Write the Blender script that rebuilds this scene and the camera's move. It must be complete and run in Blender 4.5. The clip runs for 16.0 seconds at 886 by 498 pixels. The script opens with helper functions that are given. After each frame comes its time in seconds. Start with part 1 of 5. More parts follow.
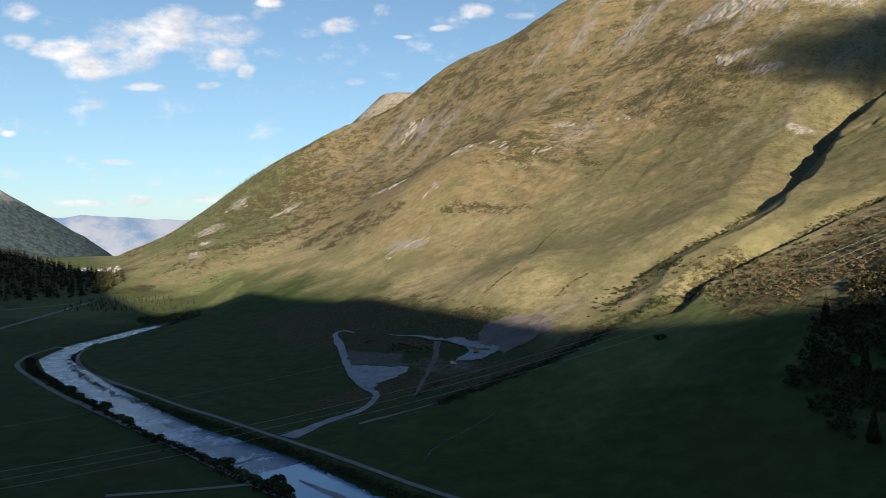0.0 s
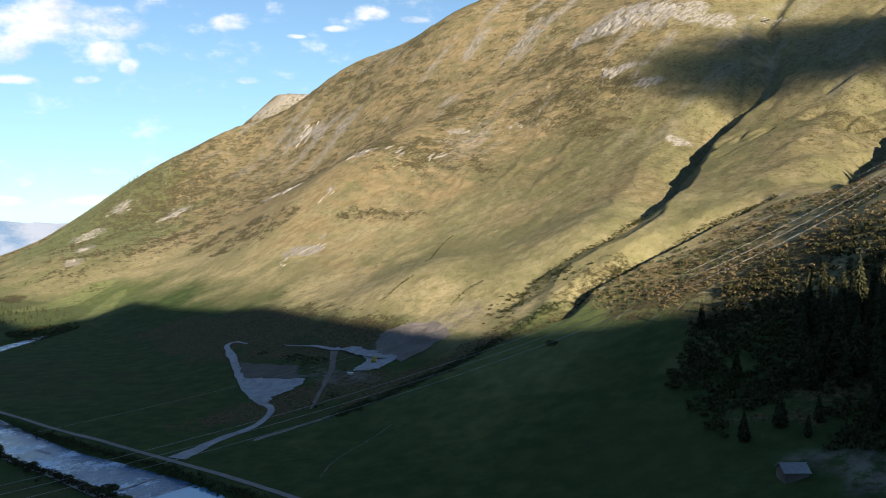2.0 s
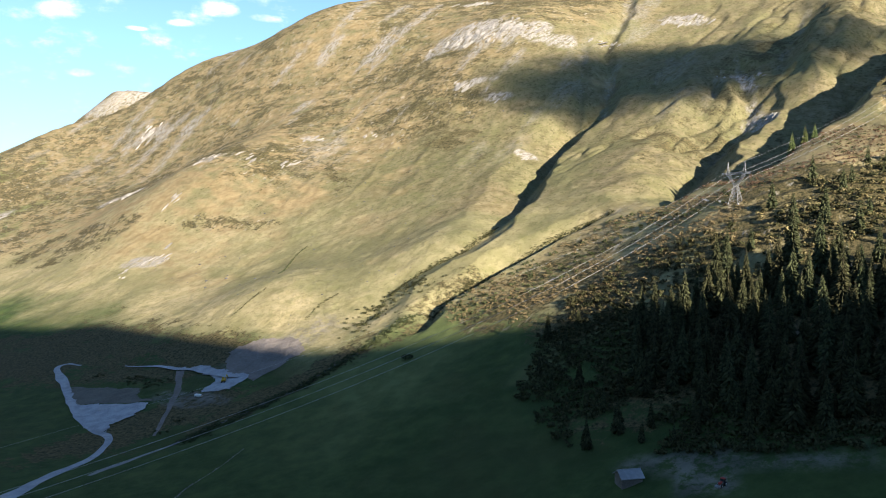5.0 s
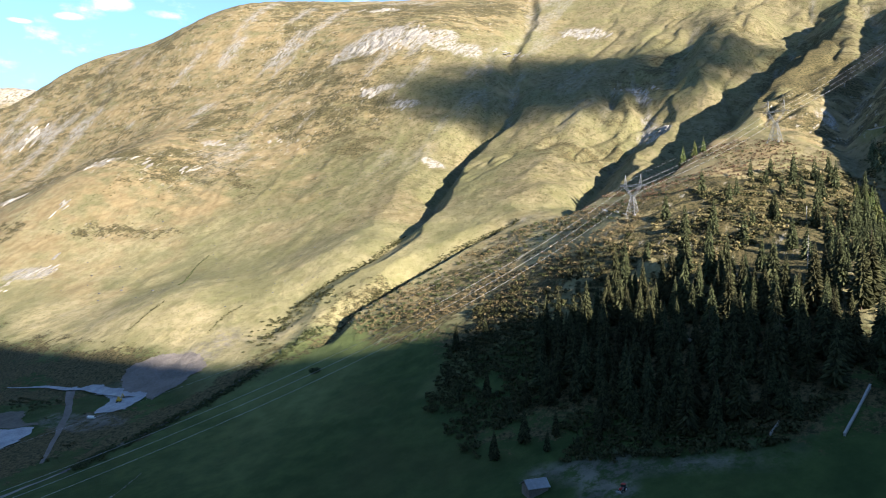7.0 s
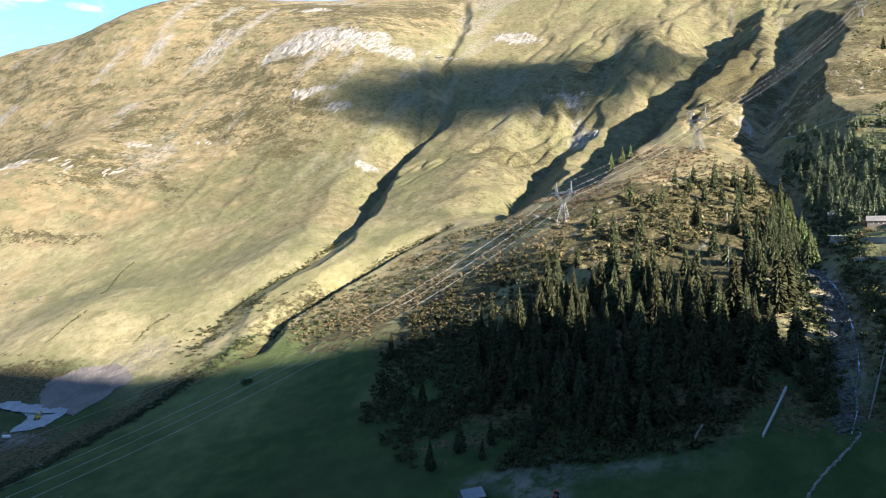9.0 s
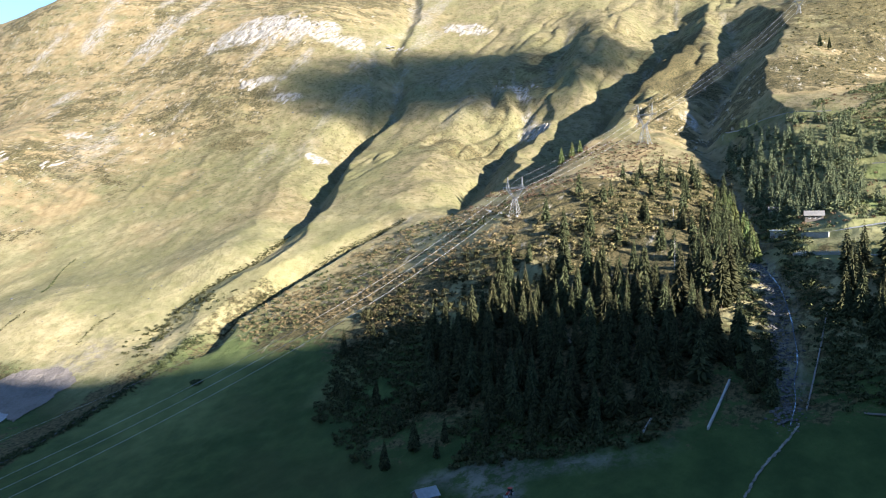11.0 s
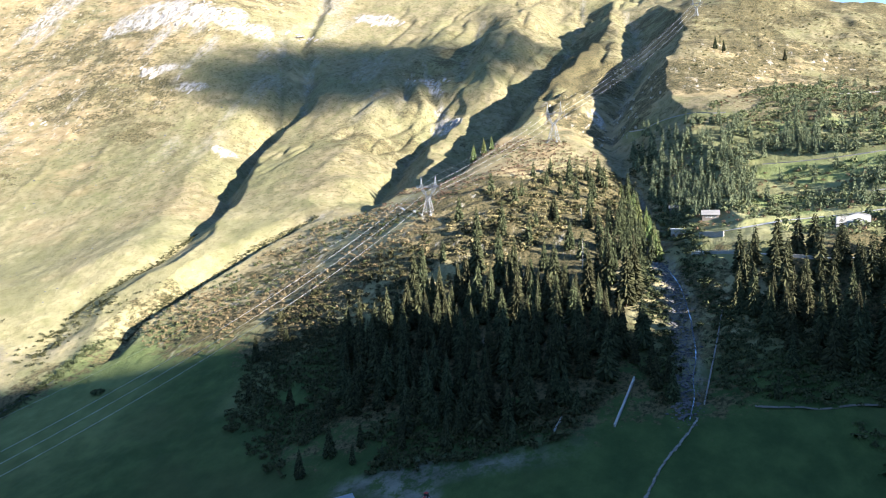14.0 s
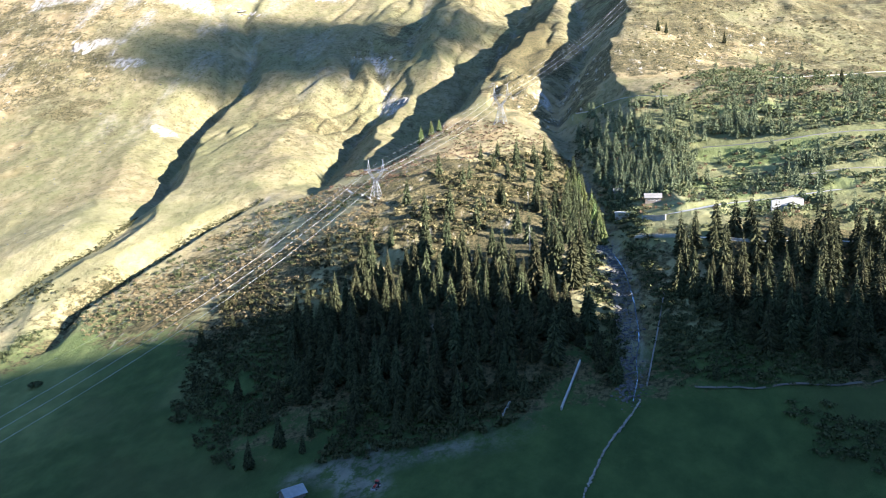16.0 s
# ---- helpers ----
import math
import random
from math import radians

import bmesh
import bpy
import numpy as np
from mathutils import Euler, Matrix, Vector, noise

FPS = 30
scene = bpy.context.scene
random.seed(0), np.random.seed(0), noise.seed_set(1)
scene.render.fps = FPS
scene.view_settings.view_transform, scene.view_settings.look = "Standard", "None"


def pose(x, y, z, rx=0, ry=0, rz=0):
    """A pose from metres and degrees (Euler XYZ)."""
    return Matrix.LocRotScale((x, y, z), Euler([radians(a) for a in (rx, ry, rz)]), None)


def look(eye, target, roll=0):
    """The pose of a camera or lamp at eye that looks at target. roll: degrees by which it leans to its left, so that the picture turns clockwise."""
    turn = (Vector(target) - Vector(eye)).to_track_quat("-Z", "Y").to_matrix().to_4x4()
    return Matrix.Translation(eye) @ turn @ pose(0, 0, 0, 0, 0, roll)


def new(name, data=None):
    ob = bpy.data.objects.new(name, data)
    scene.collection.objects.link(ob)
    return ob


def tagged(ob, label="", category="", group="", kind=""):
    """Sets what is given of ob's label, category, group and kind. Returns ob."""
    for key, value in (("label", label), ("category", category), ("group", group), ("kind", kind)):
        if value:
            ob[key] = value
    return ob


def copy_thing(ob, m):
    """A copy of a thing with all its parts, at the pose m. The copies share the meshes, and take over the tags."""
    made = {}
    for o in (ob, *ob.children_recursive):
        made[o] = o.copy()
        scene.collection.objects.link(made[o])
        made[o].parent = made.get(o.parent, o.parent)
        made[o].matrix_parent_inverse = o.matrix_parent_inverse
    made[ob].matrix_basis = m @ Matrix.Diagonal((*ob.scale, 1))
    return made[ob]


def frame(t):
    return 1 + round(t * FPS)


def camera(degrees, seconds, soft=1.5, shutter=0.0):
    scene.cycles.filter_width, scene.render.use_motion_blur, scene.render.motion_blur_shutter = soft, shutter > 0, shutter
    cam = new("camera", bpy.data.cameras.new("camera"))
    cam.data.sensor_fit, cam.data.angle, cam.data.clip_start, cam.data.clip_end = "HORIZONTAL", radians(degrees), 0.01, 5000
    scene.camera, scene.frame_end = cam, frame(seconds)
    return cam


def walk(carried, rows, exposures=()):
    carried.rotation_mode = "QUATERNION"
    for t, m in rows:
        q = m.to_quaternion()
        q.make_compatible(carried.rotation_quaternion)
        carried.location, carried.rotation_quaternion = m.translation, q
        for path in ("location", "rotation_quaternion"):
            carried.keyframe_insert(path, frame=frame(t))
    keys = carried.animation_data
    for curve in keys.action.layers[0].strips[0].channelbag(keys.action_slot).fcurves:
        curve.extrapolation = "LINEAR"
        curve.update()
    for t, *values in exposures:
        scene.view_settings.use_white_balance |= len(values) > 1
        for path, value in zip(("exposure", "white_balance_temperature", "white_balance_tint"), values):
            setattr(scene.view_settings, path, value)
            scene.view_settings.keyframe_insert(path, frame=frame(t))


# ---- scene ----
# the drone climbs straight up while it turns to the right
cam = camera(64.07, 16.0, 1.0)
PATH = (
    (0, 0, 0, 120, 87.2, -0, 0),
    (0.5, -0.02, -0.02, 121.09, 87.25, -0.01, -2.238),
    (1, -0.03, -0.04, 122.18, 87.294, -0.018, -4.297),
    (1.5, -0.04, -0.05, 123.26, 87.349, -0.049, -6.335),
    (2, -0.06, -0.07, 124.35, 87.414, -0.059, -8.352),
    (2.5, -0.07, -0.08, 125.43, 87.472, -0.088, -10.362),
    (3, -0.08, -0.08, 126.51, 87.545, -0.14, -12.351),
    (3.5, -0.08, -0.09, 127.59, 87.612, -0.191, -14.237),
    (4, -0.09, -0.09, 128.66, 87.673, -0.266, -16.158),
    (6.5, -0.1, -0.08, 134.04, 88.074, -0.173, -25.666),
    (7, -0.09, -0.07, 135.11, 88.16, -0.131, -27.46),
    (7.5, -0.09, -0.06, 136.18, 88.218, -0.128, -29.054),
    (8, -0.09, -0.04, 137.26, 88.245, -0.033, -30.435),
    (8.5, -0.08, -0.02, 138.33, 88.293, 0.007, -31.699),
    (9, -0.07, -0.01, 139.4, 88.157, 0.115, -32.769),
    (11.5, -0.01, 0.13, 144.79, 87.076, 0.475, -37.561),
    (12, 0.01, 0.16, 145.87, 86.957, 0.489, -38.451),
    (12.5, 0.03, 0.2, 146.95, 86.825, 0.529, -39.285),
    (13, 0.05, 0.24, 148.04, 86.696, 0.548, -40.336),
    (13.5, 0.07, 0.28, 149.12, 86.515, 0.587, -41.893),
    (14, 0.09, 0.32, 150.21, 86.264, 0.605, -43.63),
    (14.5, 0.12, 0.37, 151.3, 85.94, 0.606, -45.09),
    (15, 0.14, 0.42, 152.39, 85.482, 0.646, -46.203),
    (15.5, 0.17, 0.47, 153.49, 84.902, 0.696, -47.045),
    (16, 0.2, 0.52, 154.59, 84.325, 0.754, -47.844),
)
EXPOSURE = ((0, 0.72, 7100, 12), (2, 1.1, 7050, 12), (4, 1.5, 6800, 12), (8, 1.87, 6300, 13), (12, 2.2, 6100, 13.5), (16, 2.55, 5900, 15))
walk(cam, [(r[0], pose(*r[1:])) for r in PATH], EXPOSURE)

# ---- light: a low sun from behind on the right, a clear sky with a few clouds
SUN_AZIMUTH, SUN_HEIGHT = 168.0, 17.0
world = bpy.data.worlds.new("sky")
scene.world = world
world.use_nodes = True
nodes, links = world.node_tree.nodes, world.node_tree.links
sky = nodes.new("ShaderNodeTexSky")
sky.sky_type, sky.sun_disc = "NISHITA", False
sky.sun_elevation, sky.sun_rotation = radians(SUN_HEIGHT), radians(SUN_AZIMUTH)
sky.altitude, sky.air_density, sky.dust_density, sky.ozone_density = 1600, 1.0, 0.0, 2.5
nodes["Background"].inputs["Strength"].default_value = 0.05

# clouds, in the plane that lies ahead of the valley: across, up, half width, half height
CLOUDS = (
    (-0.357, 0.259, 0.094, 0.038), (-0.436, 0.244, 0.071, 0.030), (-0.287, 0.251, 0.047, 0.020), (-0.531, 0.230, 0.059, 0.020),
    (-0.485, 0.205, 0.067, 0.021), (-0.429, 0.216, 0.047, 0.024), (-0.299, 0.216, 0.035, 0.019), (-0.275, 0.201, 0.017, 0.016),
    (-0.593, 0.282, 0.035, 0.016), (-0.594, 0.240, 0.032, 0.014), (-0.422, 0.178, 0.040, 0.008), (-0.327, 0.180, 0.025, 0.007),
    (-0.145, 0.263, 0.031, 0.016), (0.048, 0.282, 0.027, 0.013), (0.103, 0.276, 0.028, 0.007), (-0.003, 0.259, 0.019, 0.006),
    (-0.123, 0.185, 0.022, 0.007), (-0.239, 0.294, 0.024, 0.008), (-0.456, 0.073, 0.029, 0.007), (-0.425, 0.020, 0.033, 0.009),
    (-0.326, 0.022, 0.037, 0.009), (-0.610, 0.113, 0.014, 0.006), (-0.505, 0.016, 0.048, 0.006), (-0.057, 0.247, 0.017, 0.004),
)


def sky_node(kind, *inputs):
    node = nodes.new("ShaderNodeMath")
    node.operation = kind
    for socket, value in zip(node.inputs, inputs):
        if isinstance(value, (int, float)):
            socket.default_value = value
        else:
            links.new(value, socket)
    return node.outputs[0]


split = nodes.new("ShaderNodeSeparateXYZ")
links.new(nodes.new("ShaderNodeTexCoord").outputs["Generated"], split.inputs[0])
ahead = sky_node("MAXIMUM", split.outputs[1], 0.05)
across, above = sky_node("DIVIDE", split.outputs[0], ahead), sky_node("DIVIDE", split.outputs[2], ahead)
plane = nodes.new("ShaderNodeCombineXYZ")
links.new(across, plane.inputs[0])
links.new(above, plane.inputs[1])


def puffs(scale, detail, shift):
    move = nodes.new("ShaderNodeMapping")
    links.new(plane.outputs[0], move.inputs[0])
    move.inputs["Location"].default_value, move.inputs["Scale"].default_value = (0, shift, 0), (scale, scale * 1.7, 1)
    node = nodes.new("ShaderNodeTexNoise")
    links.new(move.outputs[0], node.inputs["Vector"])
    node.inputs["Scale"].default_value, node.inputs["Detail"].default_value, node.inputs["Roughness"].default_value = 1.0, detail, 0.62
    return node.outputs["Fac"]


cover = 0.0
for cx, cy, rx, ry in CLOUDS:
    dx, dy = sky_node("MULTIPLY", sky_node("SUBTRACT", across, cx), 1 / rx), sky_node("MULTIPLY", sky_node("SUBTRACT", above, cy), 1 / ry)
    blob = sky_node("SUBTRACT", 1.0, sky_node("ADD", sky_node("MULTIPLY", dx, dx), sky_node("MULTIPLY", dy, dy)))
    cover = sky_node("MAXIMUM", cover, blob)
fluff = puffs(17.0, 7.0, 0.0)
dense = sky_node("ADD", sky_node("MULTIPLY", sky_node("MINIMUM", cover, 0.8), 1.35), sky_node("MULTIPLY", sky_node("SUBTRACT", fluff, 0.54), 4.2))
edge = nodes.new("ShaderNodeMapRange")
edge.interpolation_type = "SMOOTHSTEP"
links.new(dense, edge.inputs["Value"])
edge.inputs["From Min"].default_value, edge.inputs["From Max"].default_value = -0.1, 1.7
shade = nodes.new("ShaderNodeMapRange")
links.new(puffs(16.0, 4.0, 0.35), shade.inputs["Value"])
shade.inputs["From Min"].default_value, shade.inputs["From Max"].default_value = 0.35, 0.65
tone = nodes.new("ShaderNodeMix")
tone.data_type = "RGBA"
links.new(shade.outputs[0], tone.inputs[0])
tone.inputs[6].default_value, tone.inputs[7].default_value = (8.0, 8.6, 10.0, 1), (14.0, 13.8, 13.8, 1)
blend = nodes.new("ShaderNodeMix")
blend.data_type = "RGBA"
links.new(sky_node("MULTIPLY", edge.outputs[0], 0.9), blend.inputs[0])
clear_air = nodes.new("ShaderNodeMix")
clear_air.data_type, clear_air.blend_type = "RGBA", "MULTIPLY"
clear_air.inputs[0].default_value, clear_air.inputs[7].default_value = 1.0, (1.2, 1.42, 1.52, 1)
links.new(sky.outputs[0], clear_air.inputs[6])
even_air = nodes.new("ShaderNodeMix")
even_air.data_type = "RGBA"
even_air.inputs[7].default_value = (4.7, 8.6, 12.0, 1)
low_air = nodes.new("ShaderNodeMapRange")
low_air.inputs["From Max"].default_value, low_air.inputs["To Min"].default_value, low_air.inputs["To Max"].default_value = 0.42, 0.6, 0.0
links.new(split.outputs[2], low_air.inputs["Value"])
links.new(low_air.outputs[0], even_air.inputs[0])
links.new(clear_air.outputs[2], even_air.inputs[6])
links.new(even_air.outputs[2], blend.inputs[6])
links.new(tone.outputs[2], blend.inputs[7])
links.new(blend.outputs[2], nodes["Background"].inputs["Color"])
sun = new("sun", bpy.data.lights.new("sun", "SUN"))
sun.data.energy, sun.data.angle, sun.data.color = 5.0, radians(0.55), (1.0, 0.91, 0.77)
_a, _h = radians(SUN_AZIMUTH), radians(SUN_HEIGHT)
SUN_WAY = Vector((math.sin(_a) * math.cos(_h), math.cos(_a) * math.cos(_h), math.sin(_h)))
sun.matrix_world = look((0, 0, 600), Vector((0, 0, 600)) - SUN_WAY)


# ---- materials
class Nodes:
    """A small hand for building node materials."""

    def __init__(self, name):
        self.material = bpy.data.materials.new(name)
        self.material.use_nodes = True
        self.tree = self.material.node_tree
        self.surface = self.tree.nodes["Principled BSDF"]

    def add(self, kind, **values):
        node = self.tree.nodes.new(kind)
        for key, value in values.items():
            if key in node.inputs:
                self.plug(value, node.inputs[key])
        return node

    def plug(self, value, socket):
        if isinstance(value, bpy.types.NodeSocket):
            self.tree.links.new(value, socket)
        else:
            socket.default_value = value

    def noise(self, scale, detail=4.0, rough=0.55, vector=None):
        node = self.add("ShaderNodeTexNoise", Scale=scale, Detail=detail, Roughness=rough)
        if vector is not None:
            self.plug(vector, node.inputs["Vector"])
        return node.outputs["Fac"]

    def place(self, scale=(1, 1, 1), turn=(0, 0, 0)):
        node = self.add("ShaderNodeMapping", Vector=self.add("ShaderNodeTexCoord").outputs["Object"])
        node.inputs["Scale"].default_value, node.inputs["Rotation"].default_value = scale, turn
        return node.outputs["Vector"]

    def ramp(self, fac, low, high):
        node = self.add("ShaderNodeMapRange", Value=fac)
        node.interpolation_type = "SMOOTHSTEP"
        self.plug(low, node.inputs["From Min"])
        self.plug(high, node.inputs["From Max"])
        return node.outputs["Result"]

    def math(self, kind, a, b=0.0):
        node = self.tree.nodes.new("ShaderNodeMath")
        node.operation = kind
        self.plug(a, node.inputs[0])
        self.plug(b, node.inputs[1])
        return node.outputs[0]

    def mix(self, fac, a, b):
        node = self.tree.nodes.new("ShaderNodeMix")
        node.data_type = "RGBA"
        for socket, value in ((node.inputs[0], fac), (node.inputs[6], a), (node.inputs[7], b)):
            if isinstance(value, tuple):
                value = (*value, 1.0)
            self.plug(value, socket)
        return node.outputs[2]

    def attribute(self, name):
        node = self.tree.nodes.new("ShaderNodeAttribute")
        node.attribute_name = name
        return node.outputs["Fac"]

    def bump(self, height_value, distance, strength=1.0):
        node = self.add("ShaderNodeBump", Height=height_value, Distance=distance, Strength=strength)
        self.plug(node.outputs[0], self.surface.inputs["Normal"])

    def finish(self, colour, roughness=0.9, specular=0.2, metallic=0.0):
        if isinstance(colour, tuple):
            colour = (*colour, 1.0)
        self.plug(colour, self.surface.inputs["Base Color"])
        self.plug(roughness, self.surface.inputs["Roughness"])
        self.plug(specular, self.surface.inputs["Specular IOR Level"])
        self.plug(metallic, self.surface.inputs["Metallic"])
        return self.material


def make_ground():
    n = Nodes("alpine_ground")
    p = n.place()
    fall = n.place((1, 1, 1), (0, 0, radians(-30)))  # its x runs up the face
    streak = n.add("ShaderNodeMapping", Vector=fall, Scale=(0.4, 1.5, 1.0)).outputs[0]
    ledge = n.add("ShaderNodeMapping", Vector=fall, Scale=(1.5, 0.55, 1.0)).outputs[0]
    fine, mid, broad = n.noise(0.9, 6, 0.7, p), n.noise(0.09, 6, 0.62, p), n.noise(0.012, 5, 0.6, p)
    run = n.noise(0.05, 7, 0.65, streak)
    tuft = n.noise(0.22, 8, 0.78, p)
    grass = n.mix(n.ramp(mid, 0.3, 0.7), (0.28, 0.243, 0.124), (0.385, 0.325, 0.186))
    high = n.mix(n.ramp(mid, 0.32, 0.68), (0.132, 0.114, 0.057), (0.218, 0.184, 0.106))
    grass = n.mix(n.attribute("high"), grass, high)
    grass = n.mix(n.math("MULTIPLY", n.ramp(broad, 0.42, 0.62), 0.6), grass, (0.17, 0.165, 0.078))
    grass = n.mix(n.math("MULTIPLY", n.ramp(run, 0.5, 0.75), 0.4), grass, (0.145, 0.118, 0.056))
    grass = n.mix(n.math("MULTIPLY", n.ramp(tuft, 0.5, 0.6), n.math("ADD", 0.32, n.math("MULTIPLY", n.attribute("high"), 0.45))), grass, (0.075, 0.068, 0.03))
    grass = n.mix(n.math("MULTIPLY", n.ramp(n.noise(0.3, 8, 0.78, streak), 0.54, 0.68), 0.45), grass, (0.35, 0.302, 0.19))
    grass = n.mix(n.math("MULTIPLY", n.ramp(n.noise(0.06, 7, 0.7, p), 0.52, 0.66), 0.5), grass, (0.165, 0.162, 0.07))
    rust = n.mix(n.ramp(mid, 0.3, 0.7), (0.215, 0.158, 0.08), (0.32, 0.25, 0.135))
    grass = n.mix(n.math("MULTIPLY", n.attribute("rust"), n.ramp(n.noise(0.03, 6, 0.7, ledge), 0.36, 0.6)), grass, rust)
    meadow = n.mix(n.ramp(mid, 0.3, 0.75), (0.036, 0.062, 0.02), (0.07, 0.106, 0.033))
    meadow = n.mix(n.math("MULTIPLY", n.ramp(broad, 0.5, 0.66), 0.45), meadow, (0.06, 0.066, 0.026))
    # pasture: paler meadow colour, also used where sunlight lies on the grass
    meadow = n.mix(n.attribute("pasture"), meadow, n.mix(n.ramp(mid, 0.3, 0.7), (0.165, 0.195, 0.07), (0.245, 0.26, 0.11)))
    colour = n.mix(n.attribute("meadow"), grass, meadow)
    # shrub tint, which also carries shade painted under woods and on the ridge
    scrub_shade = n.mix(n.ramp(n.noise(0.55, 6, 0.75, p), 0.38, 0.6), (0.03, 0.032, 0.014), (0.135, 0.11, 0.054))
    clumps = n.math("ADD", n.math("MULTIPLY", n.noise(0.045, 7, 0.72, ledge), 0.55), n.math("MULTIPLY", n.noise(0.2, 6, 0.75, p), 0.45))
    colour = n.mix(n.math("MULTIPLY", n.ramp(n.math("ADD", clumps, n.math("MULTIPLY", n.attribute("scrub_shade"), 0.15)), 0.59, 0.67), n.math("MINIMUM", n.math("MULTIPLY", n.attribute("scrub_shade"), 3.0), 1.0)), colour, scrub_shade)
    rock = n.mix(n.ramp(n.noise(0.3, 6, 0.7, streak), 0.3, 0.7), (0.17, 0.155, 0.13), (0.44, 0.41, 0.37))
    colour = n.mix(n.math("MULTIPLY", n.attribute("rock"), n.ramp(n.noise(0.13, 6, 0.75, streak), 0.4, 0.55)), colour, rock)
    bare = n.math("MULTIPLY", n.ramp(n.attribute("scrub_shade"), 0.1, 0.6), n.math("MULTIPLY", n.attribute("rust"), n.ramp(n.noise(0.12, 6, 0.72, streak), 0.57, 0.67)))
    colour = n.mix(n.math("MULTIPLY", bare, 0.8), colour, (0.4, 0.37, 0.31))
    soil = n.mix(n.ramp(mid, 0.3, 0.7), (0.13, 0.12, 0.105), (0.26, 0.235, 0.21))
    colour = n.mix(n.math("MULTIPLY", n.attribute("earth"), n.ramp(n.noise(0.16, 6, 0.75, p), 0.4, 0.58)), colour, soil)
    colour = n.mix(n.ramp(fine, 0.58, 0.9), colour, (0.055, 0.052, 0.024))
    n.bump(n.math("ADD", n.math("ADD", n.math("MULTIPLY", mid, 1.3), n.math("MULTIPLY", tuft, 1.2)), n.math("ADD", n.math("MULTIPLY", fine, 0.7), n.math("MULTIPLY", n.noise(0.3, 5, 0.65, streak), 0.8))), 1.0, 0.7)
    return n.finish(colour, 0.95, 0.1)


ground_material = make_ground()


def plain(name, low, high, scale=2.0, roughness=0.85, specular=0.3, metallic=0.0, relief=0.0, by_object=0.0):
    n = Nodes(name)
    p = n.place()
    fac = n.ramp(n.noise(scale, 5, 0.65, p), 0.3, 0.7)
    coarse = n.ramp(n.noise(scale * 0.13, 3, 0.5, p), 0.3, 0.7)
    colour = n.mix(n.math("MULTIPLY", n.math("ADD", fac, coarse), 0.5), low, high)
    if by_object:
        pick = n.tree.nodes.new("ShaderNodeObjectInfo").outputs["Random"]
        hsv = n.add("ShaderNodeHueSaturation", Color=colour)
        n.plug(n.math("ADD", n.math("MULTIPLY", pick, by_object), 1 - by_object / 2), hsv.inputs["Value"])
        n.plug(n.math("ADD", n.math("MULTIPLY", pick, 0.05), 0.475), hsv.inputs["Hue"])
        colour = hsv.outputs[0]
    if relief:
        n.bump(fac, relief)
    return n.finish(colour, roughness, specular, metallic)


def leafy(name, low, high, hue=0.06):
    """Foliage: each spray of needles or leaves a little different."""
    n = Nodes(name)
    island = n.tree.nodes.new("ShaderNodeNewGeometry").outputs["Random Per Island"]
    pick = n.tree.nodes.new("ShaderNodeObjectInfo").outputs["Random"]
    hsv = n.add("ShaderNodeHueSaturation", Color=n.mix(island, low, high))
    n.plug(n.math("ADD", n.math("MULTIPLY", pick, hue), 0.5 - hue / 2), hsv.inputs["Hue"])
    n.plug(n.math("ADD", n.math("MULTIPLY", pick, 0.5), 0.75), hsv.inputs["Value"])
    return n.finish(hsv.outputs[0], 0.85, 0.06)


def make_water(name, foam_low, foam_high, deep, gloss, ripples=0.8):
    n = Nodes(name)
    p = n.place((1, 1, 0.2))
    flow = n.add("ShaderNodeMapping", Vector=n.place((1, 1, 0.2), (0, 0, radians(-135))), Scale=(1.6, 0.5, 1.0)).outputs[0]
    ripple = n.noise(0.9, 5, 0.6, p)
    foam = n.ramp(n.math("ADD", n.math("MULTIPLY", n.noise(0.05, 5, 0.6, p), 0.6), n.math("MULTIPLY", n.noise(0.8, 6, 0.75, flow), 0.5)), foam_low, foam_high)
    n.bump(ripple, 0.5, ripples)
    colour = n.mix(foam, deep, (0.55, 0.7, 0.86))
    return n.finish(colour, n.math("ADD", n.math("MULTIPLY", foam, 0.4), 0.1), gloss)


water_material = make_water("river_rapids", 0.55, 0.68, (0.05, 0.13, 0.25), 0.5)
# the sky's blue reflection is partly put into the pool's base colour
pool_material = make_water("river_pool", 0.66, 0.8, (0.1, 0.3, 0.5), 0.9, 0.1)
# darker than the hill road; the valley's shade is put into this grey
lane_material = plain("grey_farm_lane", (0.19, 0.185, 0.175), (0.29, 0.28, 0.265), 0.8, 0.95, 0.15, relief=0.05)
torrent_material = make_water("white_water", 0.54, 0.7, (0.08, 0.09, 0.1), 0.3)
gravel_material = plain("pale_gravel", (0.24, 0.25, 0.27), (0.46, 0.47, 0.49), 1.2, 0.95, 0.15, relief=0.15)
earth_material = plain("grey_brown_earth", (0.14, 0.125, 0.11), (0.24, 0.21, 0.19), 0.6, 0.95, 0.1, relief=0.3)
scrub_earth_material = plain("dark_trodden_earth", (0.1, 0.093, 0.078), (0.17, 0.155, 0.13), 0.6, 0.95, 0.1, relief=0.1)
road_material = plain("worn_road", (0.36, 0.35, 0.32), (0.48, 0.46, 0.43), 0.8, 0.95, 0.15, relief=0.05)
concrete_material = plain("weathered_concrete", (0.3, 0.295, 0.285), (0.44, 0.43, 0.41), 0.7, 0.9, 0.2, relief=0.04)
rock_material = plain("pale_rock", (0.16, 0.148, 0.13), (0.4, 0.375, 0.34), 0.35, 0.95, 0.15, relief=0.8)
